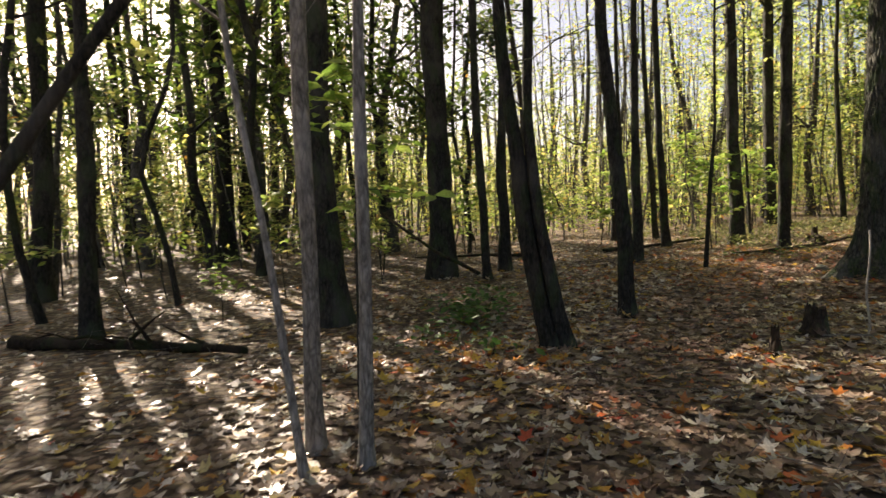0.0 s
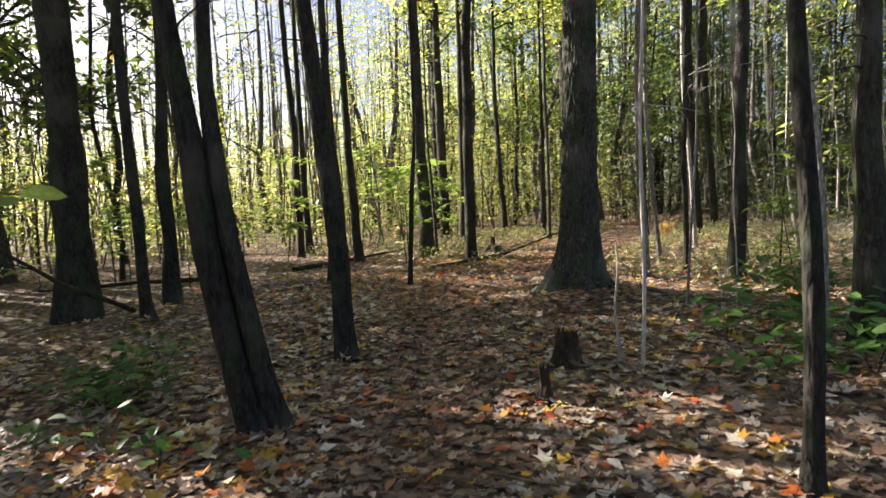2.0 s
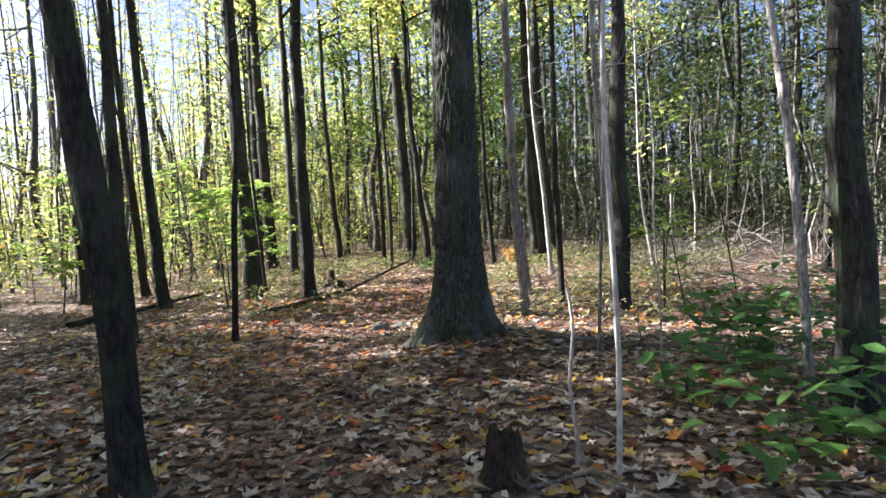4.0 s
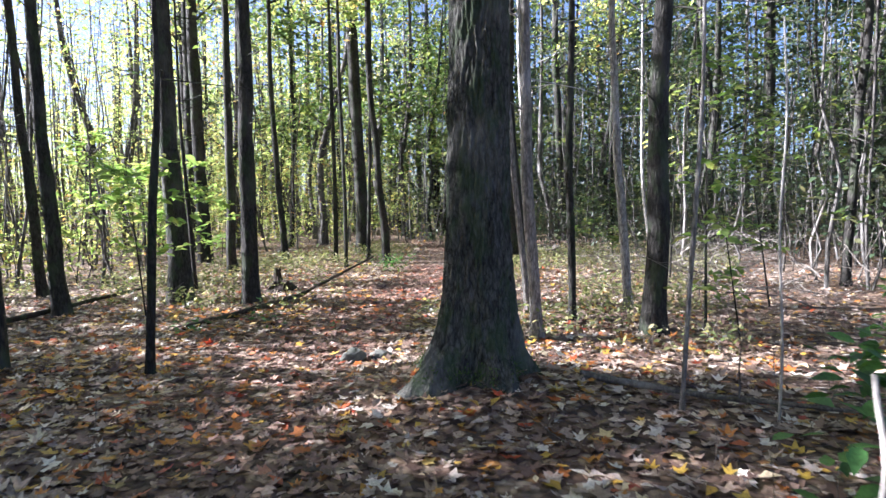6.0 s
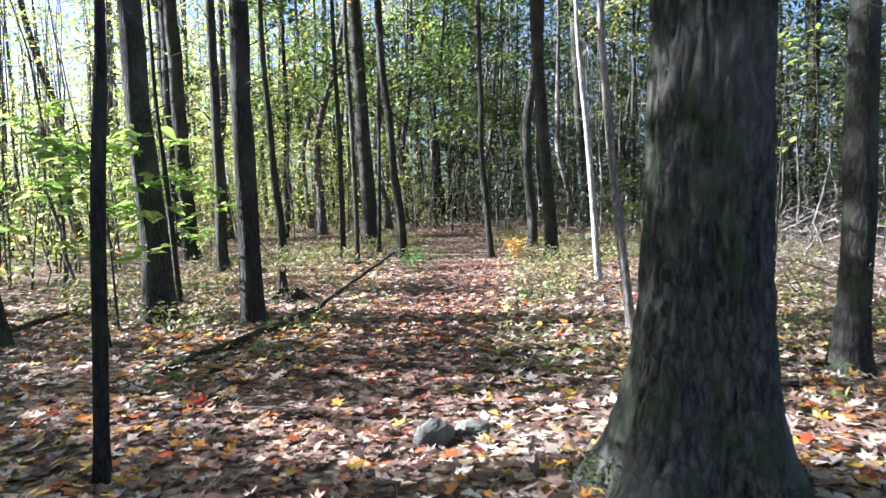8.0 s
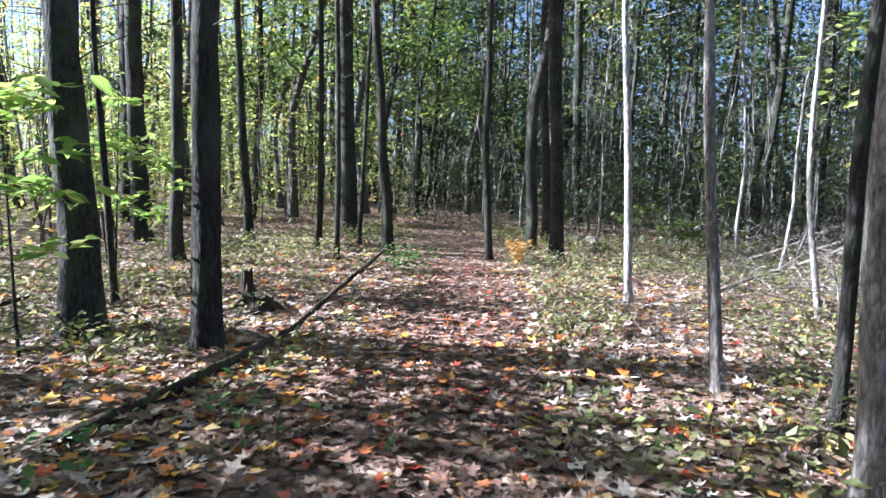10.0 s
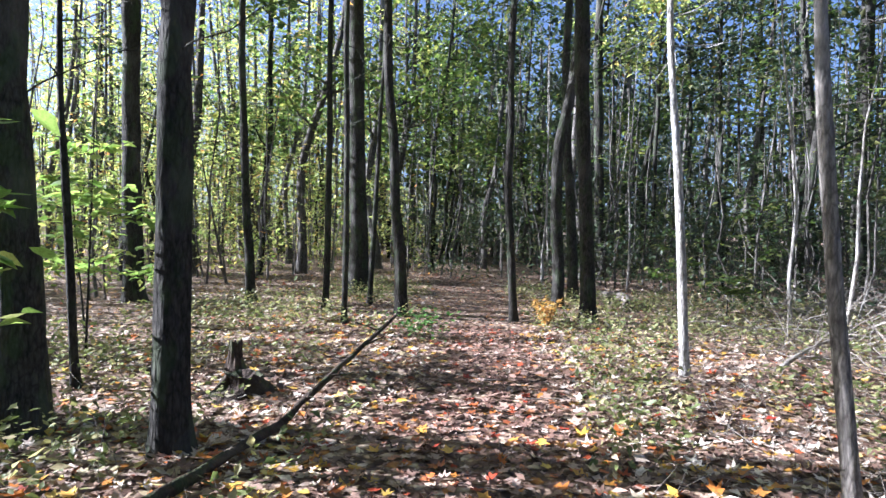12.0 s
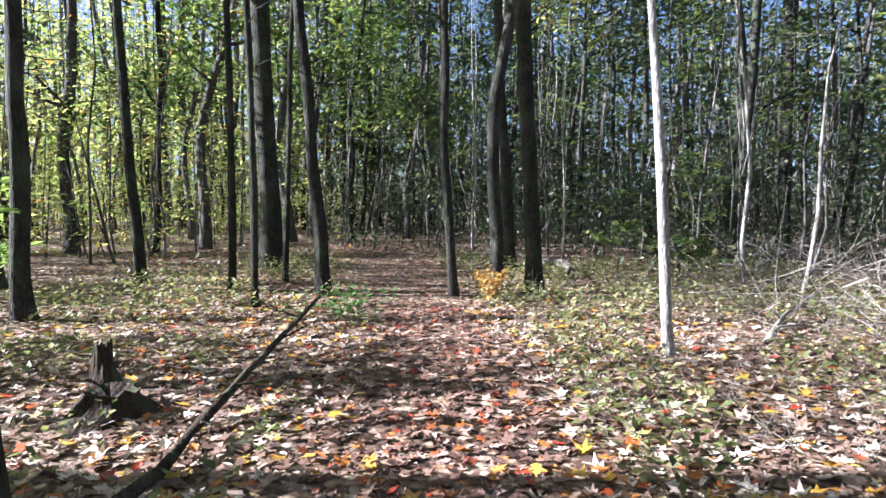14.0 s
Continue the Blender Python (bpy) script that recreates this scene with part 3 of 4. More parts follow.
def crooked(x, y, z, a, b, tall, wander):
    """A stem that wanders on its way up."""
    pts = []
    for q in (0, 0.12, 0.28, 0.45, 0.68, 1.0):
        e = rng.normal(0, wander, 2) * min(1, q * 6)
        pts.append((x + a * q + e[0], y + b * q + e[1], z - 0.1 + tall * q))
    return pts


def far_woods():
    s, low, high, dark = Shape(), [], [], []
    for _ in range(900):
        d, w = rng.uniform(33, 85), rng.uniform(-1.0, 2.6)
        x, y = 6 + d * math.cos(w), 7 + d * math.sin(w)
        sunward = 1.0 < w < 2.3
        if sunward and rng.random() < 0.55:
            continue
        z, tall, r = height(x, y), rng.uniform(11, 18), rng.uniform(0.06, 0.2)
        a, b = rng.normal(0, 0.3, 2)
        s.tube(crooked(x, y, z, a, b, tall, 0.12), [r, r * 0.9, r * 0.8, r * 0.7, r * 0.5, 0.02], 5)
        # Distant leaves beyond this line carry their shade as a darker colour.
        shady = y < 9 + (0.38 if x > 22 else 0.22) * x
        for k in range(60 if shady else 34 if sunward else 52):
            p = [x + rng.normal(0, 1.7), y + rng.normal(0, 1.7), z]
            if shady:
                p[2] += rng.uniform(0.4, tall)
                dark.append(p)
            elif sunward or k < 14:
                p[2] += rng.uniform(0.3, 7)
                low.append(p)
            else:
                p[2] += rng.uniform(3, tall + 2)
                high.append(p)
    tagged(new("far_trunks", s.mesh("far_trunks", BARK_GREY_LIT)), "distant trunks of the surrounding woods", "woods", kind="stuff")
    for tips, mat, per, size, word in ((dark, DARKGREEN_SHADE, 6, 0.4, "shade-darkened green"), (low, GREEN, 8, 0.26, "sunlit yellow-green low"), (high, GREEN, 7, 0.28, "yellow-green autumn")):
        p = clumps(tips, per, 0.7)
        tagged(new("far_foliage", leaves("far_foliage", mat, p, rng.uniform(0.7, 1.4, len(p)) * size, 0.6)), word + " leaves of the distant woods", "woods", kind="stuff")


far_woods()


def thicket():
    """Thin stems and low leaves that close the view between the trees."""
    s, pale, lit, shade = Shape(), Shape(), [], []
    n = 0
    while n < 2000:
        d, w = rng.uniform(9, 46), rng.uniform(-0.8, 2.5)
        x, y = 7 + d * math.cos(w), 8 + d * math.sin(w)
        if not free(x, y, 5.5):
            continue
        n += 1
        z, tall, r = height(x, y), rng.uniform(1.5, 9), rng.uniform(0.008, 0.04)
        a, b = rng.normal(0, 0.35, 2)
        # Some right-hand stems get pale bark in place of sunlight on them.
        if n % 3:
            (pale if y < 8 + 0.5 * x and n % 5 == 1 else s).tube(crooked(x, y, z, a, b, tall, 0.07), [r, r * 0.9, r * 0.8, r * 0.65, r * 0.45, 0.005], 5)
        # Shade is put into the leaf green on the side away from the sun.
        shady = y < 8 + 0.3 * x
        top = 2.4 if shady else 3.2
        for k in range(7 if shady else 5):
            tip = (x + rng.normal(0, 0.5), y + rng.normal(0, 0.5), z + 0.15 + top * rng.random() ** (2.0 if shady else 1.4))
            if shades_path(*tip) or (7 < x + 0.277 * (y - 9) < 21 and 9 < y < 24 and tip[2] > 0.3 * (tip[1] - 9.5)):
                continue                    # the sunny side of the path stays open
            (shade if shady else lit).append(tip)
    tagged(new("pale_stems", pale.mesh("pale_stems", BARK_PALE)), "thin young stems paled for sunlight between the forest trees", "woods", kind="stuff")
    tagged(new("thin_stems", s.mesh("thin_stems", BARK_GREY_LIT)), "thin young stems crowded between the forest trees", "woods", kind="stuff")
    for tips, mat, word in ((lit, GREEN, "yellow-green forest undergrowth leaves, coloured as sunlit"), (shade, DARKGREEN_SHADE, "low forest undergrowth leaves, green darkened for shade")):
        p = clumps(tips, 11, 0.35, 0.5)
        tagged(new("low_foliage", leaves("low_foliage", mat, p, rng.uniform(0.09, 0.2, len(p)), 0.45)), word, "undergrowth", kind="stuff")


thicket()


def understory():
    """Slim young maples and beeches with level tiers of leaves, filling the view under the crowns."""
    stems, warm, shade = Shape(), [], []
    n = 0
    while n < 250:
        d, w = 8 + 30 * rng.random() ** 0.9, rng.uniform(-0.75, 2.4)
        x, y = 7 + d * math.cos(w), 8 + d * math.sin(w)
        if not free(x, y, 6.0):
            continue
        n += 1
        z, tall, r = height(x, y), rng.uniform(2.5, 10), rng.uniform(0.012, 0.04)
        a, b = rng.normal(0, 0.4, 2)
        pts = crooked(x, y, z, a, b, tall, 0.1)
        stems.tube(pts, [r, r * 0.9, r * 0.8, r * 0.65, r * 0.45, 0.004], 5)
        # Sprays on this side get a green with the shade coloured in.
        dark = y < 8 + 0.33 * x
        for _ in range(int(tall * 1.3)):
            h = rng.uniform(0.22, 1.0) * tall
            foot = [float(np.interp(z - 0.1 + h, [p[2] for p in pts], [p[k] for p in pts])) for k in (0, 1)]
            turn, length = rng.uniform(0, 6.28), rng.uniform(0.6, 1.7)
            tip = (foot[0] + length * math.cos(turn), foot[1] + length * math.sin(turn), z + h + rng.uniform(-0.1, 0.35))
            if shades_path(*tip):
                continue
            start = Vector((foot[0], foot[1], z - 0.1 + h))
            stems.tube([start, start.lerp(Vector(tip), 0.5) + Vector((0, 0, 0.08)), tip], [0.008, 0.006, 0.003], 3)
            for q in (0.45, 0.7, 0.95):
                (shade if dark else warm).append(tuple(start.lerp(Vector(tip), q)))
    tagged(new("slim_stems", stems.mesh("slim_stems", BARK_GREY_LIT)), "slim young stems with level twigs under the crowns", "woods", kind="stuff")
    for tips, mat, word in ((warm, GREEN, "level sprays of yellow-green leaves under the crowns, coloured as sunlit"), (shade, MIDGREEN, "level sprays of leaves, green darkened for the shade")):
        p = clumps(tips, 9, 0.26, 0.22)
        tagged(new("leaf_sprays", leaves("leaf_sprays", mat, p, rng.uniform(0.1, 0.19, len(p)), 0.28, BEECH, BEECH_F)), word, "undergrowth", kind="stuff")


understory()


# ---- undergrowth ----
rng = np.random.default_rng(5)


def sapling(x, y, tall, count, mat, size=0.11, low=0.3, lean=0.1, reach=0.8):
    root = new("sapling")
    root.location = (x, y, height(x, y))
    s, tips = Shape(), []
    a, b = rng.normal(0, lean, 2)
    stem = [(a * q * tall, b * q * tall, q * tall - 0.05) for q in np.linspace(0, 1, 7)]
    s.tube(stem, np.linspace(0.004 + tall * 0.004, 0.003, 7), 6, 0.2)
    for _ in range(max(4, int(tall * 4))):
        q, w = rng.uniform(low, 1), rng.uniform(0, 6.28)
        line = s.twig((a * q * tall, b * q * tall, q * tall), (math.cos(w), math.sin(w), rng.uniform(-0.05, 0.35)), reach * rng.uniform(0.4, 1) * (1.2 - 0.6 * q), 0.005, 3, 0.12, 0, 4)
        tips += [tuple(p) for p in line[1:]]
    part("stem", s.mesh("stem", BARK), root, "stuff")
    p = clumps(tips, max(1, count // len(tips)), 0.09, 0.3)
    part("foliage", leaves("foliage", mat, p, rng.uniform(0.6, 1.2, len(p)) * size, 0.3, BEECH, BEECH_F), root, "stuff")
    return root


def undergrowth():
    bright = "young maple sapling with bright yellow-green leaves"
    for x, y, h, n in ((12.6, 14.0, 2.9, 170), (10.0, 12.2, 2.6, 150), (9.4, 11.6, 2.2, 110), (13.6, 15.2, 2.6, 130), (8.3, 14.4, 2.4, 150), (11.8, 16.2, 3.0, 160),
                       (15.5, 16.0, 1.6, 80), (6.0, 13.2, 2.2, 130), (4.6, 14.2, 2.4, 130), (1.7, 12.2, 1.4, 80)):
        tagged(sapling(x, y, h, int(n * 1.5), BRIGHT, 0.19), bright, "sapling", "bright saplings")
    tagged(sapling(14.8, 5.6, 3.4, 150, GREEN, 0.15, 0.55, 0.05, 1.3), "sapling with tan and yellow leaves on level twigs", "sapling")
    for x, y, h in ((21.0, 8.2, 1.9), (19.6, 7.3, 1.4), (22.5, 6.5, 2.2)):
        tagged(sapling(x, y, h, 220, MIDGREEN, 0.14), "dark leafy bush at the edge of the brush", "bush", "leafy bushes")
    for x, y, h in ((10.9, 4.94, 3.3), (10.5, 4.6, 1.5), (12.8, 4.2, 2.4)):
        tagged(sapling(x, y, h, 120, BRIGHT, 0.15), bright, "sapling", "bright saplings")
    for x, y, h, n in ((1.2, 10.6, 2.0, 200), (0.3, 9.6, 1.5, 150), (2.1, 11.4, 2.2, 220), (-1.4, 10.2, 1.8, 180), (-3.2, 9.4, 2.2, 200), (5.2, 11.8, 1.6, 150), (-2.4, 12.6, 2.6, 220)):
        tagged(sapling(x, y, h, n, GREEN, 0.15), "leafy young sapling with green and yellow leaves", "sapling", "undergrowth saplings")
    tagged(sapling(0.6, 4.4, 2.2, 150, BRIGHT, 0.15, 0.6, 0.02, 0.8), "thin sapling with a few large yellow-green leaves", "sapling")
    tagged(sapling(-0.5, 7.9, 0.85, 70, BRIGHT, 0.14, 0.4, 0.05, 0.5), "low sapling with sunlit yellow leaves", "sapling")
    made = [sapling(0, 0, h, n, m, 0.13) for h, n, m in ((1.6, 150, GREEN), (2.6, 240, GREEN), (3.6, 300, GREEN), (1.1, 90, BRIGHT), (2.0, 160, DARKGREEN_SHADE))]
    first = [True] * 5
    for ob in made:
        tagged(ob, "leafy young sapling of the forest undergrowth", "sapling", "undergrowth saplings")
    n = 0
    while n < 190:
        x, y = rng.uniform(-12, 34), rng.uniform(-6, 36)
        side = (y - 8) - (x - 9) * 0.45
        if not free(x, y) or (side < 0 and rng.random() < 0.6):
            continue
        n += 1
        # South of the path the darker leaf copy carries the shade.
        i = int(rng.integers(0, 4)) if side > 0 else 4
        if 5 < x + 0.277 * (y - 9) < 21 and 9 < y < 23:
            i = 3
        m = pose(x, y, height(x, y), 0, 0, rng.uniform(0, 360))
        if first[i]:
            made[i].matrix_basis, first[i] = m, False
        else:
            copy_thing(made[i], m)


undergrowth()


def seedling(x, y, tall, count, size, mat=SEEDLING):
    root = new("seedling")
    root.location = (x, y, height(x, y))
    s, places = Shape(), []
    for _ in range(3):
        w = rng.uniform(0, 6.28)
        line = s.twig((0, 0, -0.03), (math.cos(w) * 0.5, math.sin(w) * 0.5, 1), tall, 0.004, 4, 0.15, 2, 4)
        places += [tuple(p) for p in line[2:]]
    part("stem", s.mesh("stem", BARK), root, "stuff")
    p = clumps(places, max(1, 2 * count // len(places)), 0.17, 0.4)
    part("foliage", leaves("foliage", mat, p, rng.uniform(0.7, 1.3, len(p)) * size, 0.3, BEECH, BEECH_F), root, "stuff")
    return tagged(root, "low green seedling with broad leaves in the litter", "seedling", "green seedlings")


for x, y, h, n, q in ((5.9, 3.4, 0.4, 26, 0.17), (6.1, 2.8, 0.5, 30, 0.18), (6.5, 4.0, 0.45, 28, 0.15), (6.75, 3.3, 0.65, 46, 0.15), (7.3, 3.6, 0.7, 60, 0.14), (8.2, 3.7, 0.7, 70, 0.13), (7.7, 2.7, 0.8, 70, 0.13),
                      (9.2, 3.3, 0.8, 70, 0.13), (2.9, 7.6, 0.35, 26, 0.12), (2.1, 6.7, 0.38, 50, 0.12), (2.45, 6.95, 0.4, 50, 0.12), (1.5, 6.0, 0.25, 20, 0.1), (9.6, 9.75, 0.16, 14, 0.09), (8.9, 10.3, 0.18, 20, 0.09), (9.3, 8.9, 0.1, 8, 0.07), (1.9, 5.2, 0.25, 16, 0.1), (15.5, 11.3, 0.4, 60, 0.08), (15.9, 11.6, 0.35, 50, 0.08)):
    seedling(x, y, h, n, q)


def white_sapling(x, y, tall, r, lean):
    s = Shape()
    s.tube([(lean * q * tall + 0.02 * noise.noise((x, q * 4, 0)), 0.03 * noise.noise((q * 3, y, 1)), q * tall - 0.03) for q in np.linspace(0, 1, 14)],
           np.linspace(r, r * 0.55, 14), 8, 0.15)
    ob = new("dead_sapling", s.mesh("dead_sapling", BONE))
    ob.location = (x, y, height(x, y))
    tagged(ob, "thin pale bare sapling stem", "sapling", "bare saplings")


white_sapling(5.24, 4.18, 4.2, 0.016, 0.02)
white_sapling(5.28, 4.42, 1.0, 0.013, 0.02)
white_sapling(7.9, 4.45, 2.5, 0.01, -0.04)


# ---- dead wood, stumps, stones ----
def fallen_branch(points, r0, r1, label, forks=5, mat=ROT):
    s = Shape()
    pts = [(x, y, height(x, y) + z) for x, y, z in points]
    fine = [tuple(np.array(pts[i]) * (1 - k / 4) + np.array(pts[i + 1]) * k / 4) for i in range(len(pts) - 1) for k in range(4)] + [pts[-1]]
    s.tube([(a, b, c + 0.02 * noise.noise((a * 3, b * 3, 0))) for a, b, c in fine], np.linspace(r0, r1, len(fine)), 9, 0.5)
    for _ in range(forks):
        i = int(rng.integers(len(fine) // 3, len(fine)))
        s.twig(fine[i], (*rng.normal(0, 0.7, 2), rng.uniform(0, 0.5)), rng.uniform(0.2, 0.8), r1 * 0.7, 4, 0.2, 1)
    tagged(new("fallen_branch", s.mesh("fallen_branch", mat)), label, "branch", "fallen branches")


fallen_branch([(8.9, 10.5, 0.02), (10.2, 10.55, 0.05), (11.4, 10.66, 0.09), (12.2, 10.85, 0.16), (13.4, 11.1, 0.26), (14.9, 11.4, 0.42)], 0.042, 0.018, "long dark fallen branch lying on leaves beside the path")
fallen_branch([(7.4, 12.7, 0.04), (9.2, 13.2, 0.06), (11.3, 13.8, 0.1)], 0.05, 0.02, "dark fallen branch lying among leaves")
fallen_branch([(-2.6, 7.6, 0.06), (-1.4, 6.9, 0.08), (-0.2, 6.2, 0.06)], 0.07, 0.04, "dark rotting log half buried in leaves")
fallen_branch([(8.2, 5.75, 0.05), (8.15, 4.9, 0.05), (8.13, 4.0, 0.06)], 0.03, 0.012, "pale dry fallen branch on leaves", 3, DEAD)
fallen_branch([(4.9, 4.55, 0.03), (5.15, 4.28, 0.04), (4.9, 3.9, 0.03)], 0.012, 0.005, "thin pale twig lying on leaves", 2, DEAD)
fallen_branch([(3.5, 10.1, 0.1), (2.6, 9.8, 0.6), (1.8, 9.6, 1.2)], 0.035, 0.015, "dark dead limb leaning among the trees", 4)
fallen_branch([(6.0, 12.6, 0.05), (4.6, 12.9, 0.12), (3.2, 13.4, 0.1)], 0.05, 0.02, "dark fallen branch lying among leaves")
fallen_branch([(20.6, 9.0, 0.12), (21.8, 9.2, 0.14), (22.8, 9.9, 0.12)], 0.1, 0.08, "pale weathered fallen log lying across leaves", 2, DEAD)
fallen_branch([(15.4, 7.0, 0.08), (16.8, 6.5, 0.14), (18.4, 5.6, 0.2)], 0.035, 0.012, "grey dry fallen branch on leaves", 6, DEAD)
fallen_branch([(21.0, 6.0, 0.15), (24.0, 4.6, 0.3), (26.5, 3.0, 0.5)], 0.08, 0.03, "grey fallen branch in a brush pile", 6, DEAD)


def stump(x, y, r, tall, mat, label):
    sides, rings = 26, 9
    v, f = [], []
    for i in range(rings):
        q = i / (rings - 1)
        for k in range(sides):
            w = 2 * math.pi * k / sides
            top = tall * (0.75 + 0.35 * abs(noise.noise((math.cos(w) * 2 + x, math.sin(w) * 2, y))))
            rad = r * (1 + 0.8 * (1 - q) ** 3) * (1 + 0.3 * noise.noise((math.cos(w) * 2, math.sin(w) * 2, q * 2 + x))) * (1 - 0.35 * q)
            v.append((rad * math.cos(w), rad * math.sin(w), q * top - 0.05))
    for i in range(rings - 1):
        for k in range(sides):
            a, b = i * sides + k, i * sides + (k + 1) % sides
            f.append((a, b, b + sides, a + sides))
    v.append((0, 0, tall * 0.35))
    f += [((rings - 1) * sides + k, (rings - 1) * sides + (k + 1) % sides, len(v) - 1) for k in range(sides)]
    me = bpy.data.meshes.new("stump")
    me.from_pydata(v, [], f)
    me.materials.append(mat)
    ob = new("stump", me)
    ob.location = (x, y, height(x, y))
    tagged(ob, label, "stump")


stump(5.0, 4.72, 0.12, 0.38, ROT, "dark rotten stump sunk in leaves")
stump(4.15, 4.32, 0.05, 0.34, ROT, "thin dark rotten snag in leaves")
stump(12.25, 11.65, 0.24, 0.26, ROT, "low dark rotten stump covered with moss")
stump(12.75, 12.15, 0.085, 0.45, ROT, "broken dark jagged stump in leaves")


def rock(x, y, sx, sy, sz, label):
    bm = bmesh.new()
    bmesh.ops.create_icosphere(bm, subdivisions=4, radius=1)
    for q in bm.verts:
        n = 1 + 0.35 * noise.noise(q.co * 1.3 + Vector((x, y, 0))) + 0.1 * noise.noise(q.co * 4)
        q.co = Vector((q.co.x * sx * n, q.co.y * sy * n, q.co.z * sz * n))
    me = bpy.data.meshes.new("rock")
    bm.to_mesh(me)
    bm.free()
    me.materials.append(STONE)
    ob = new("rock", me)
    ob.location = (x, y, height(x, y) + sz * 0.3)
    tagged(ob, label, "rock")


rock(8.4, 7.86, 0.13, 0.1, 0.09, "pale lichened stone among fallen leaves")
rock(8.58, 7.68, 0.08, 0.1, 0.06, "small grey stone among fallen leaves")


def brush_pile(x, y, spread, count, tall):
    s = Shape()
    for _ in range(count):
        a, b = x + rng.normal(0, spread), y + rng.normal(0, spread * 0.6)
        w = rng.uniform(0, 6.28)
        s.twig((a, b, height(a, b) + rng.uniform(0, tall)), (math.cos(w), math.sin(w), rng.normal(0.1, 0.25)), rng.uniform(0.6, 2.0), rng.uniform(0.006, 0.016), 3, 0.16, 3)
    tagged(new("brush_pile", s.mesh("brush_pile", DEAD)), "tangle of dry grey dead branches on the ground", "brush pile", kind="stuff")


brush_pile(18.5, 6.0, 1.5, 60, 0.4)
brush_pile(22.0, 4.6, 2.0, 70, 0.6)
brush_pile(15.8, 5.4, 0.9, 30, 0.3)
brush_pile(13.6, 5.2, 0.7, 14, 0.15)
brush_pile(17.4, 6.6, 0.8, 14, 0.2)
brush_pile(16.0, 0.5, 3.0, 60, 0.5)
brush_pile(14.5, 3.0, 1.6, 30, 0.4)


def fern(x, y):
    s = Shape()
    root = new("fern")
    root.location = (x, y, height(x, y))
    places = []
    for k in range(6):
        w = k * 1.05
        line = s.twig((0, 0, 0), (math.cos(w) * 0.45, math.sin(w) * 0.45, 1), 0.5, 0.004, 3, 0.1)
        places += [tuple(np.array(line[i]) * (1 - q) + np.array(line[i + 1]) * q) for i in range(5) for q in (0, 0.25, 0.5, 0.75)]
    part("stem", s.mesh("stem", FERN), root, "stuff")
    p = clumps(places, 4, 0.03)
    part("fronds", leaves("fronds", FERN, p, rng.uniform(0.05, 0.1, len(p)), 0.4), root, "stuff")
    tagged(root, "dry orange fern beside the path", "fern")


fern(17.7, 10.05)


# ---- litter and low plants ----
def lane(x, y):
    """Distance from the middle of the trodden path."""
    xs = [-4, 0, 1.3, 3.0, 4.8, 6.5, 8.8, 12.2, 14.4, 22.4, 30]
    ys = [-4, 0, 2.7, 4.4, 6.1, 7.6, 8.7, 9.5, 10.0, 13.0, 17]
    return abs(y - np.interp(x, xs, ys))


def litter_leaves(n, sx, sy, reach, size, outline, faces, name):
    x, y = rng.uniform(*sx, n), rng.uniform(*sy, n)
    d = lane(x, y)
    keep = rng.random(n) < np.clip(1.2 - d / reach, 0.06, 1)
    x, y, d = x[keep], y[keep], d[keep]
    z = np.array([height(a, b) for a, b in zip(x, y)]) + rng.uniform(0.003, 0.03, len(x))
    trod = (d + rng.normal(0, 0.18, len(x)) < 0.75) & (x > 2)
    for sel, mat, pre, word in ((~trod, LITTER, "", "brown, tan and orange fallen maple leaves covering the ground"), (trod, LITTER_PATH, "path_", "trodden red-brown fallen leaves along the path")):
        me = leaves(pre + name, mat, np.stack([x, y, z], 1)[sel], rng.uniform(*size, sel.sum()) * (0.85 if pre else 1), 0.18, outline, faces, 1.3)
        tagged(new(pre + name, me), word, "leaves", kind="stuff")


litter_leaves(62000, (-3, 17), (0.5, 15), 6.0, (0.06, 0.125), MAPLE, MAPLE_F, "leaf_litter")
litter_leaves(60000, (-6, 27), (-2, 19), 12.0, (0.06, 0.13), OVAL, OVAL_F, "small_leaf_litter")



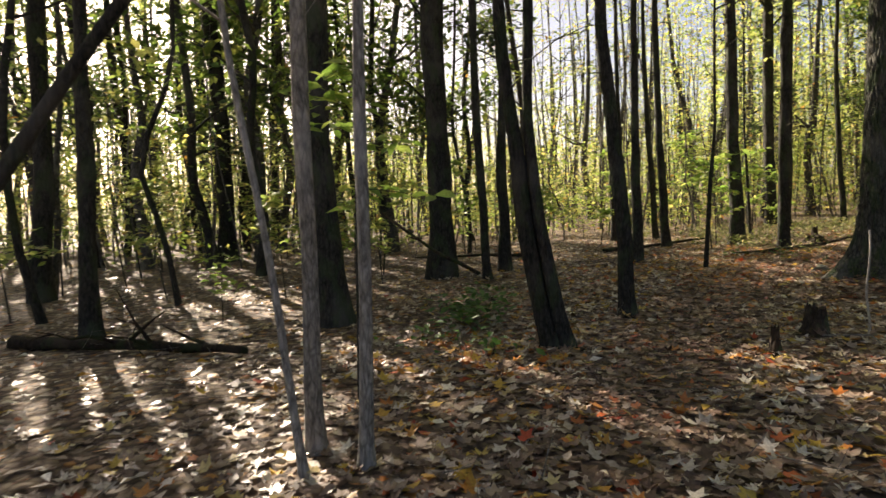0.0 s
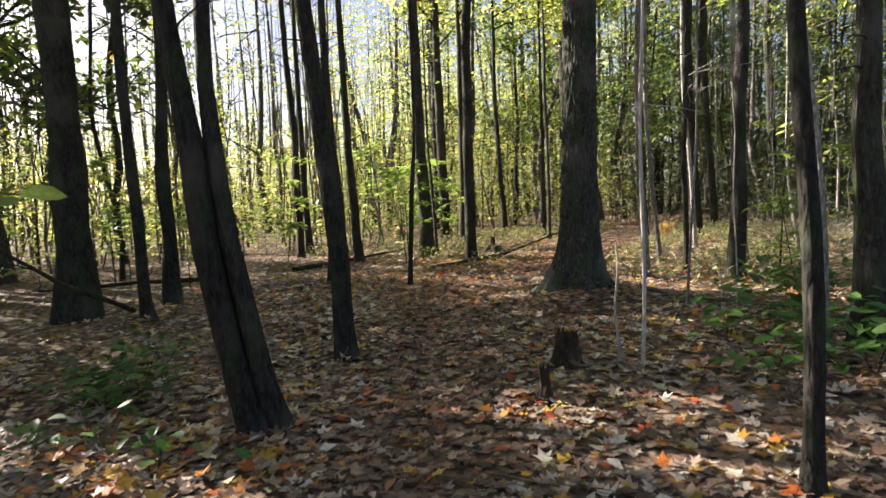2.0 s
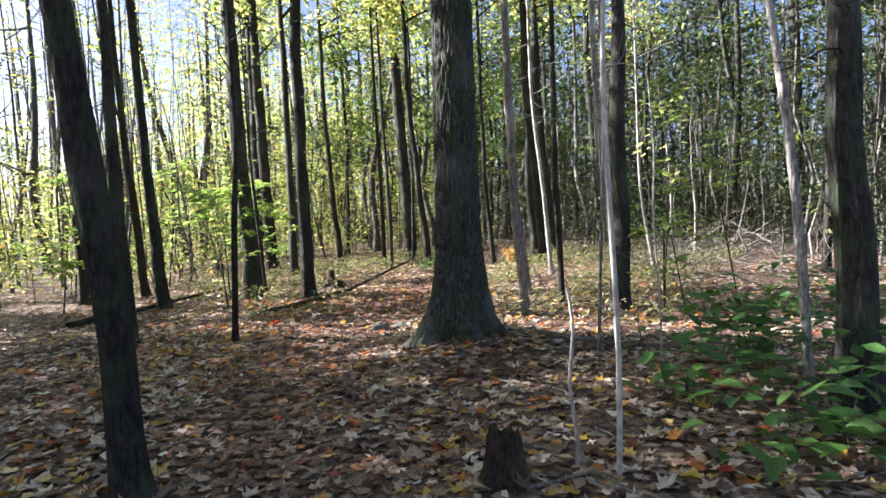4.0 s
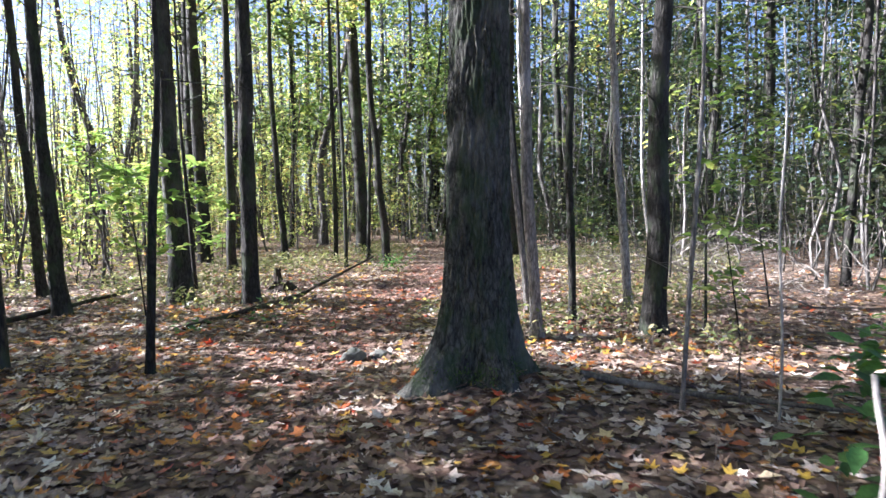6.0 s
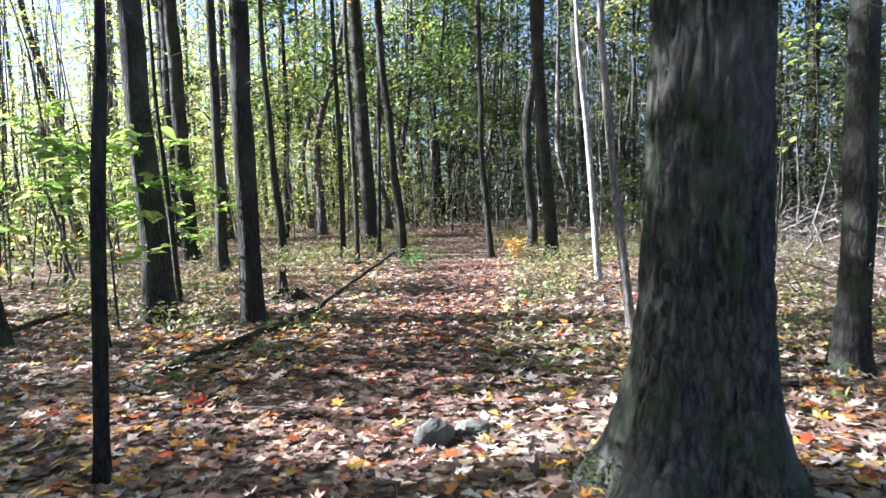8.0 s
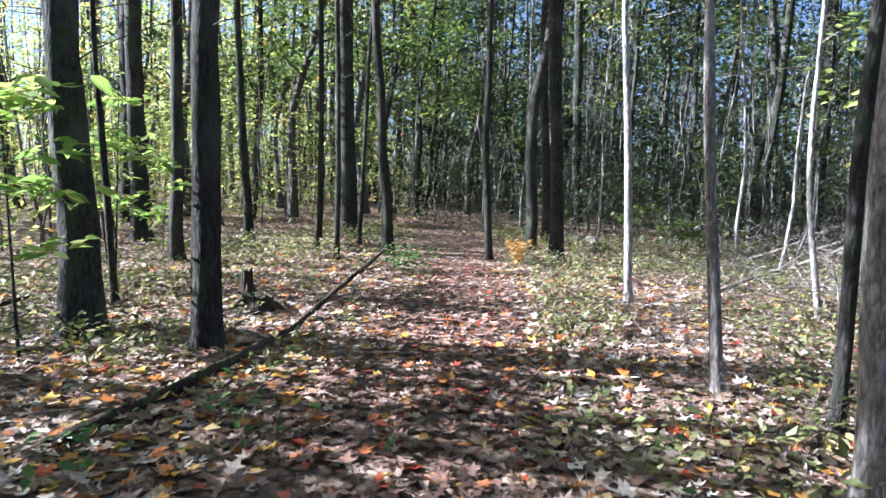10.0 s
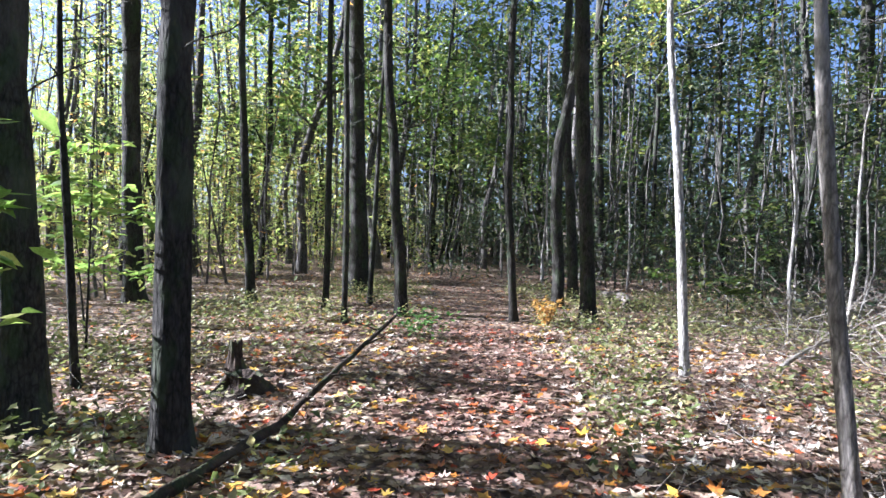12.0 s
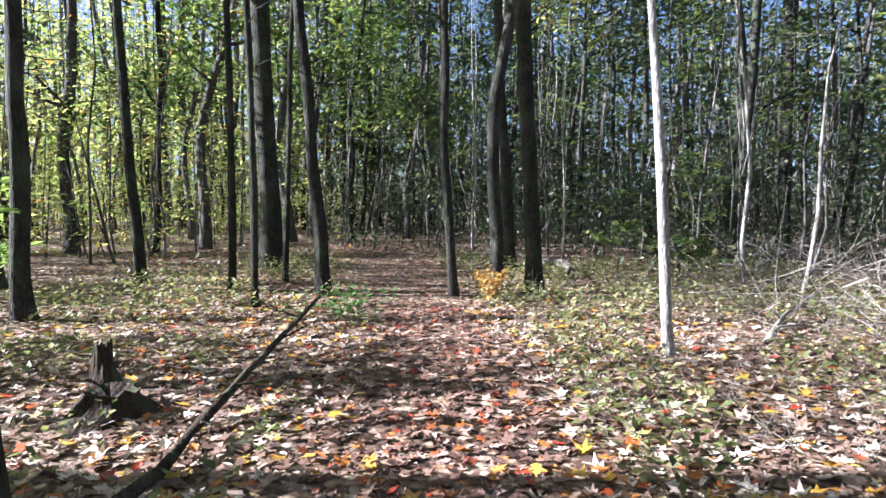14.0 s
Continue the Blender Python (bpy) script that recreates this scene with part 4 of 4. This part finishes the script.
def fresh_fall():
    """Patches of newly fallen orange and yellow leaves."""
    spots = ((2.0, 5.6, 0.5, 90), (1.4, 4.8, 0.4, 50), (7.3, 9.4, 0.8, 80), (6.2, 8.4, 0.7, 50), (8.2, 10.2, 0.8, 80), (6.6, 7.6, 0.6, 50), (9.4, 5.6, 0.8, 70),
             (10.8, 9.8, 0.8, 70), (11.6, 8.8, 0.8, 60), (9.6, 11.4, 0.6, 60), (3.0, 4.0, 1.0, 60), (0.6, 2.8, 0.8, 50), (6.0, 10.2, 1.0, 50), (5.2, 8.6, 1.2, 45))
    p = np.concatenate([rng.normal((x, y, 0), (spread, spread, 0), (n, 3)) for x, y, spread, n in spots])
    p[:, 2] = [height(a, b) + rng.uniform(0.02, 0.045) for a, b, c in p]
    tagged(new("fresh_leaf_litter", leaves("fresh_leaf_litter", FRESH_FALL, p, rng.uniform(0.06, 0.12, len(p)), 0.2, MAPLE, MAPLE_F, 1.3)),
           "newly fallen orange and yellow maple leaves", "leaves", kind="stuff")


fresh_fall()


def low_plants():
    n = 52000
    x, y = rng.uniform(9.5, 23, n), rng.uniform(4.5, 16, n)
    d = lane(x, y)
    field = np.array([noise.noise((a * 0.6, b * 0.6, 5)) for a, b in zip(x, y)])
    keep = (d > 0.9) & (np.abs(y - 10.4 - 0.15 * (x - 8.9)) > 0.4) & (np.hypot(x - 12.4, y - 11.8) > 0.75) & (field > -0.1) & (rng.random(n) < 0.75)
    x, y = x[keep], y[keep]
    z = np.array([height(a, b) for a, b in zip(x, y)]) + rng.uniform(0.03, 0.3, len(x))
    tagged(new("ground_cover", leaves("ground_cover", COVER, np.stack([x, y, z], 1), rng.uniform(0.035, 0.1, len(x)), 0.4)),
           "low green plants growing through the leaf litter", "plants", kind="stuff")
    s = Shape()
    for _ in range(650):
        a, b = rng.uniform(-2, 22), rng.uniform(1, 15)
        if lane(a, b) < 0.8:
            continue
        s.twig((a, b, height(a, b) - 0.02), (*rng.normal(0, 0.5, 2), 1), rng.uniform(0.15, 0.6), 0.003, 3, 0.2, 1, 3)
    for _ in range(420):
        a, b = rng.uniform(11, 21), rng.uniform(3.5, 9.5)
        if lane(a, b) < 1.0:
            continue
        s.twig((a, b, height(a, b) - 0.02), (*rng.normal(0, 0.7, 2), 1), rng.uniform(0.2, 0.8), 0.0035, 3, 0.22, 1, 3)
    for _ in range(420):
        a, b = rng.uniform(-2, 22), rng.uniform(1, 15)
        s.twig((a, b, height(a, b) + 0.03), (*rng.normal(0, 1, 2), 0.02), rng.uniform(0.2, 0.9), 0.005, 3, 0.12, 1, 3)
    tagged(new("dry_stems", s.mesh("dry_stems", DEAD)), "thin dry stems and twigs on the forest floor", "twigs", kind="stuff")


low_plants()
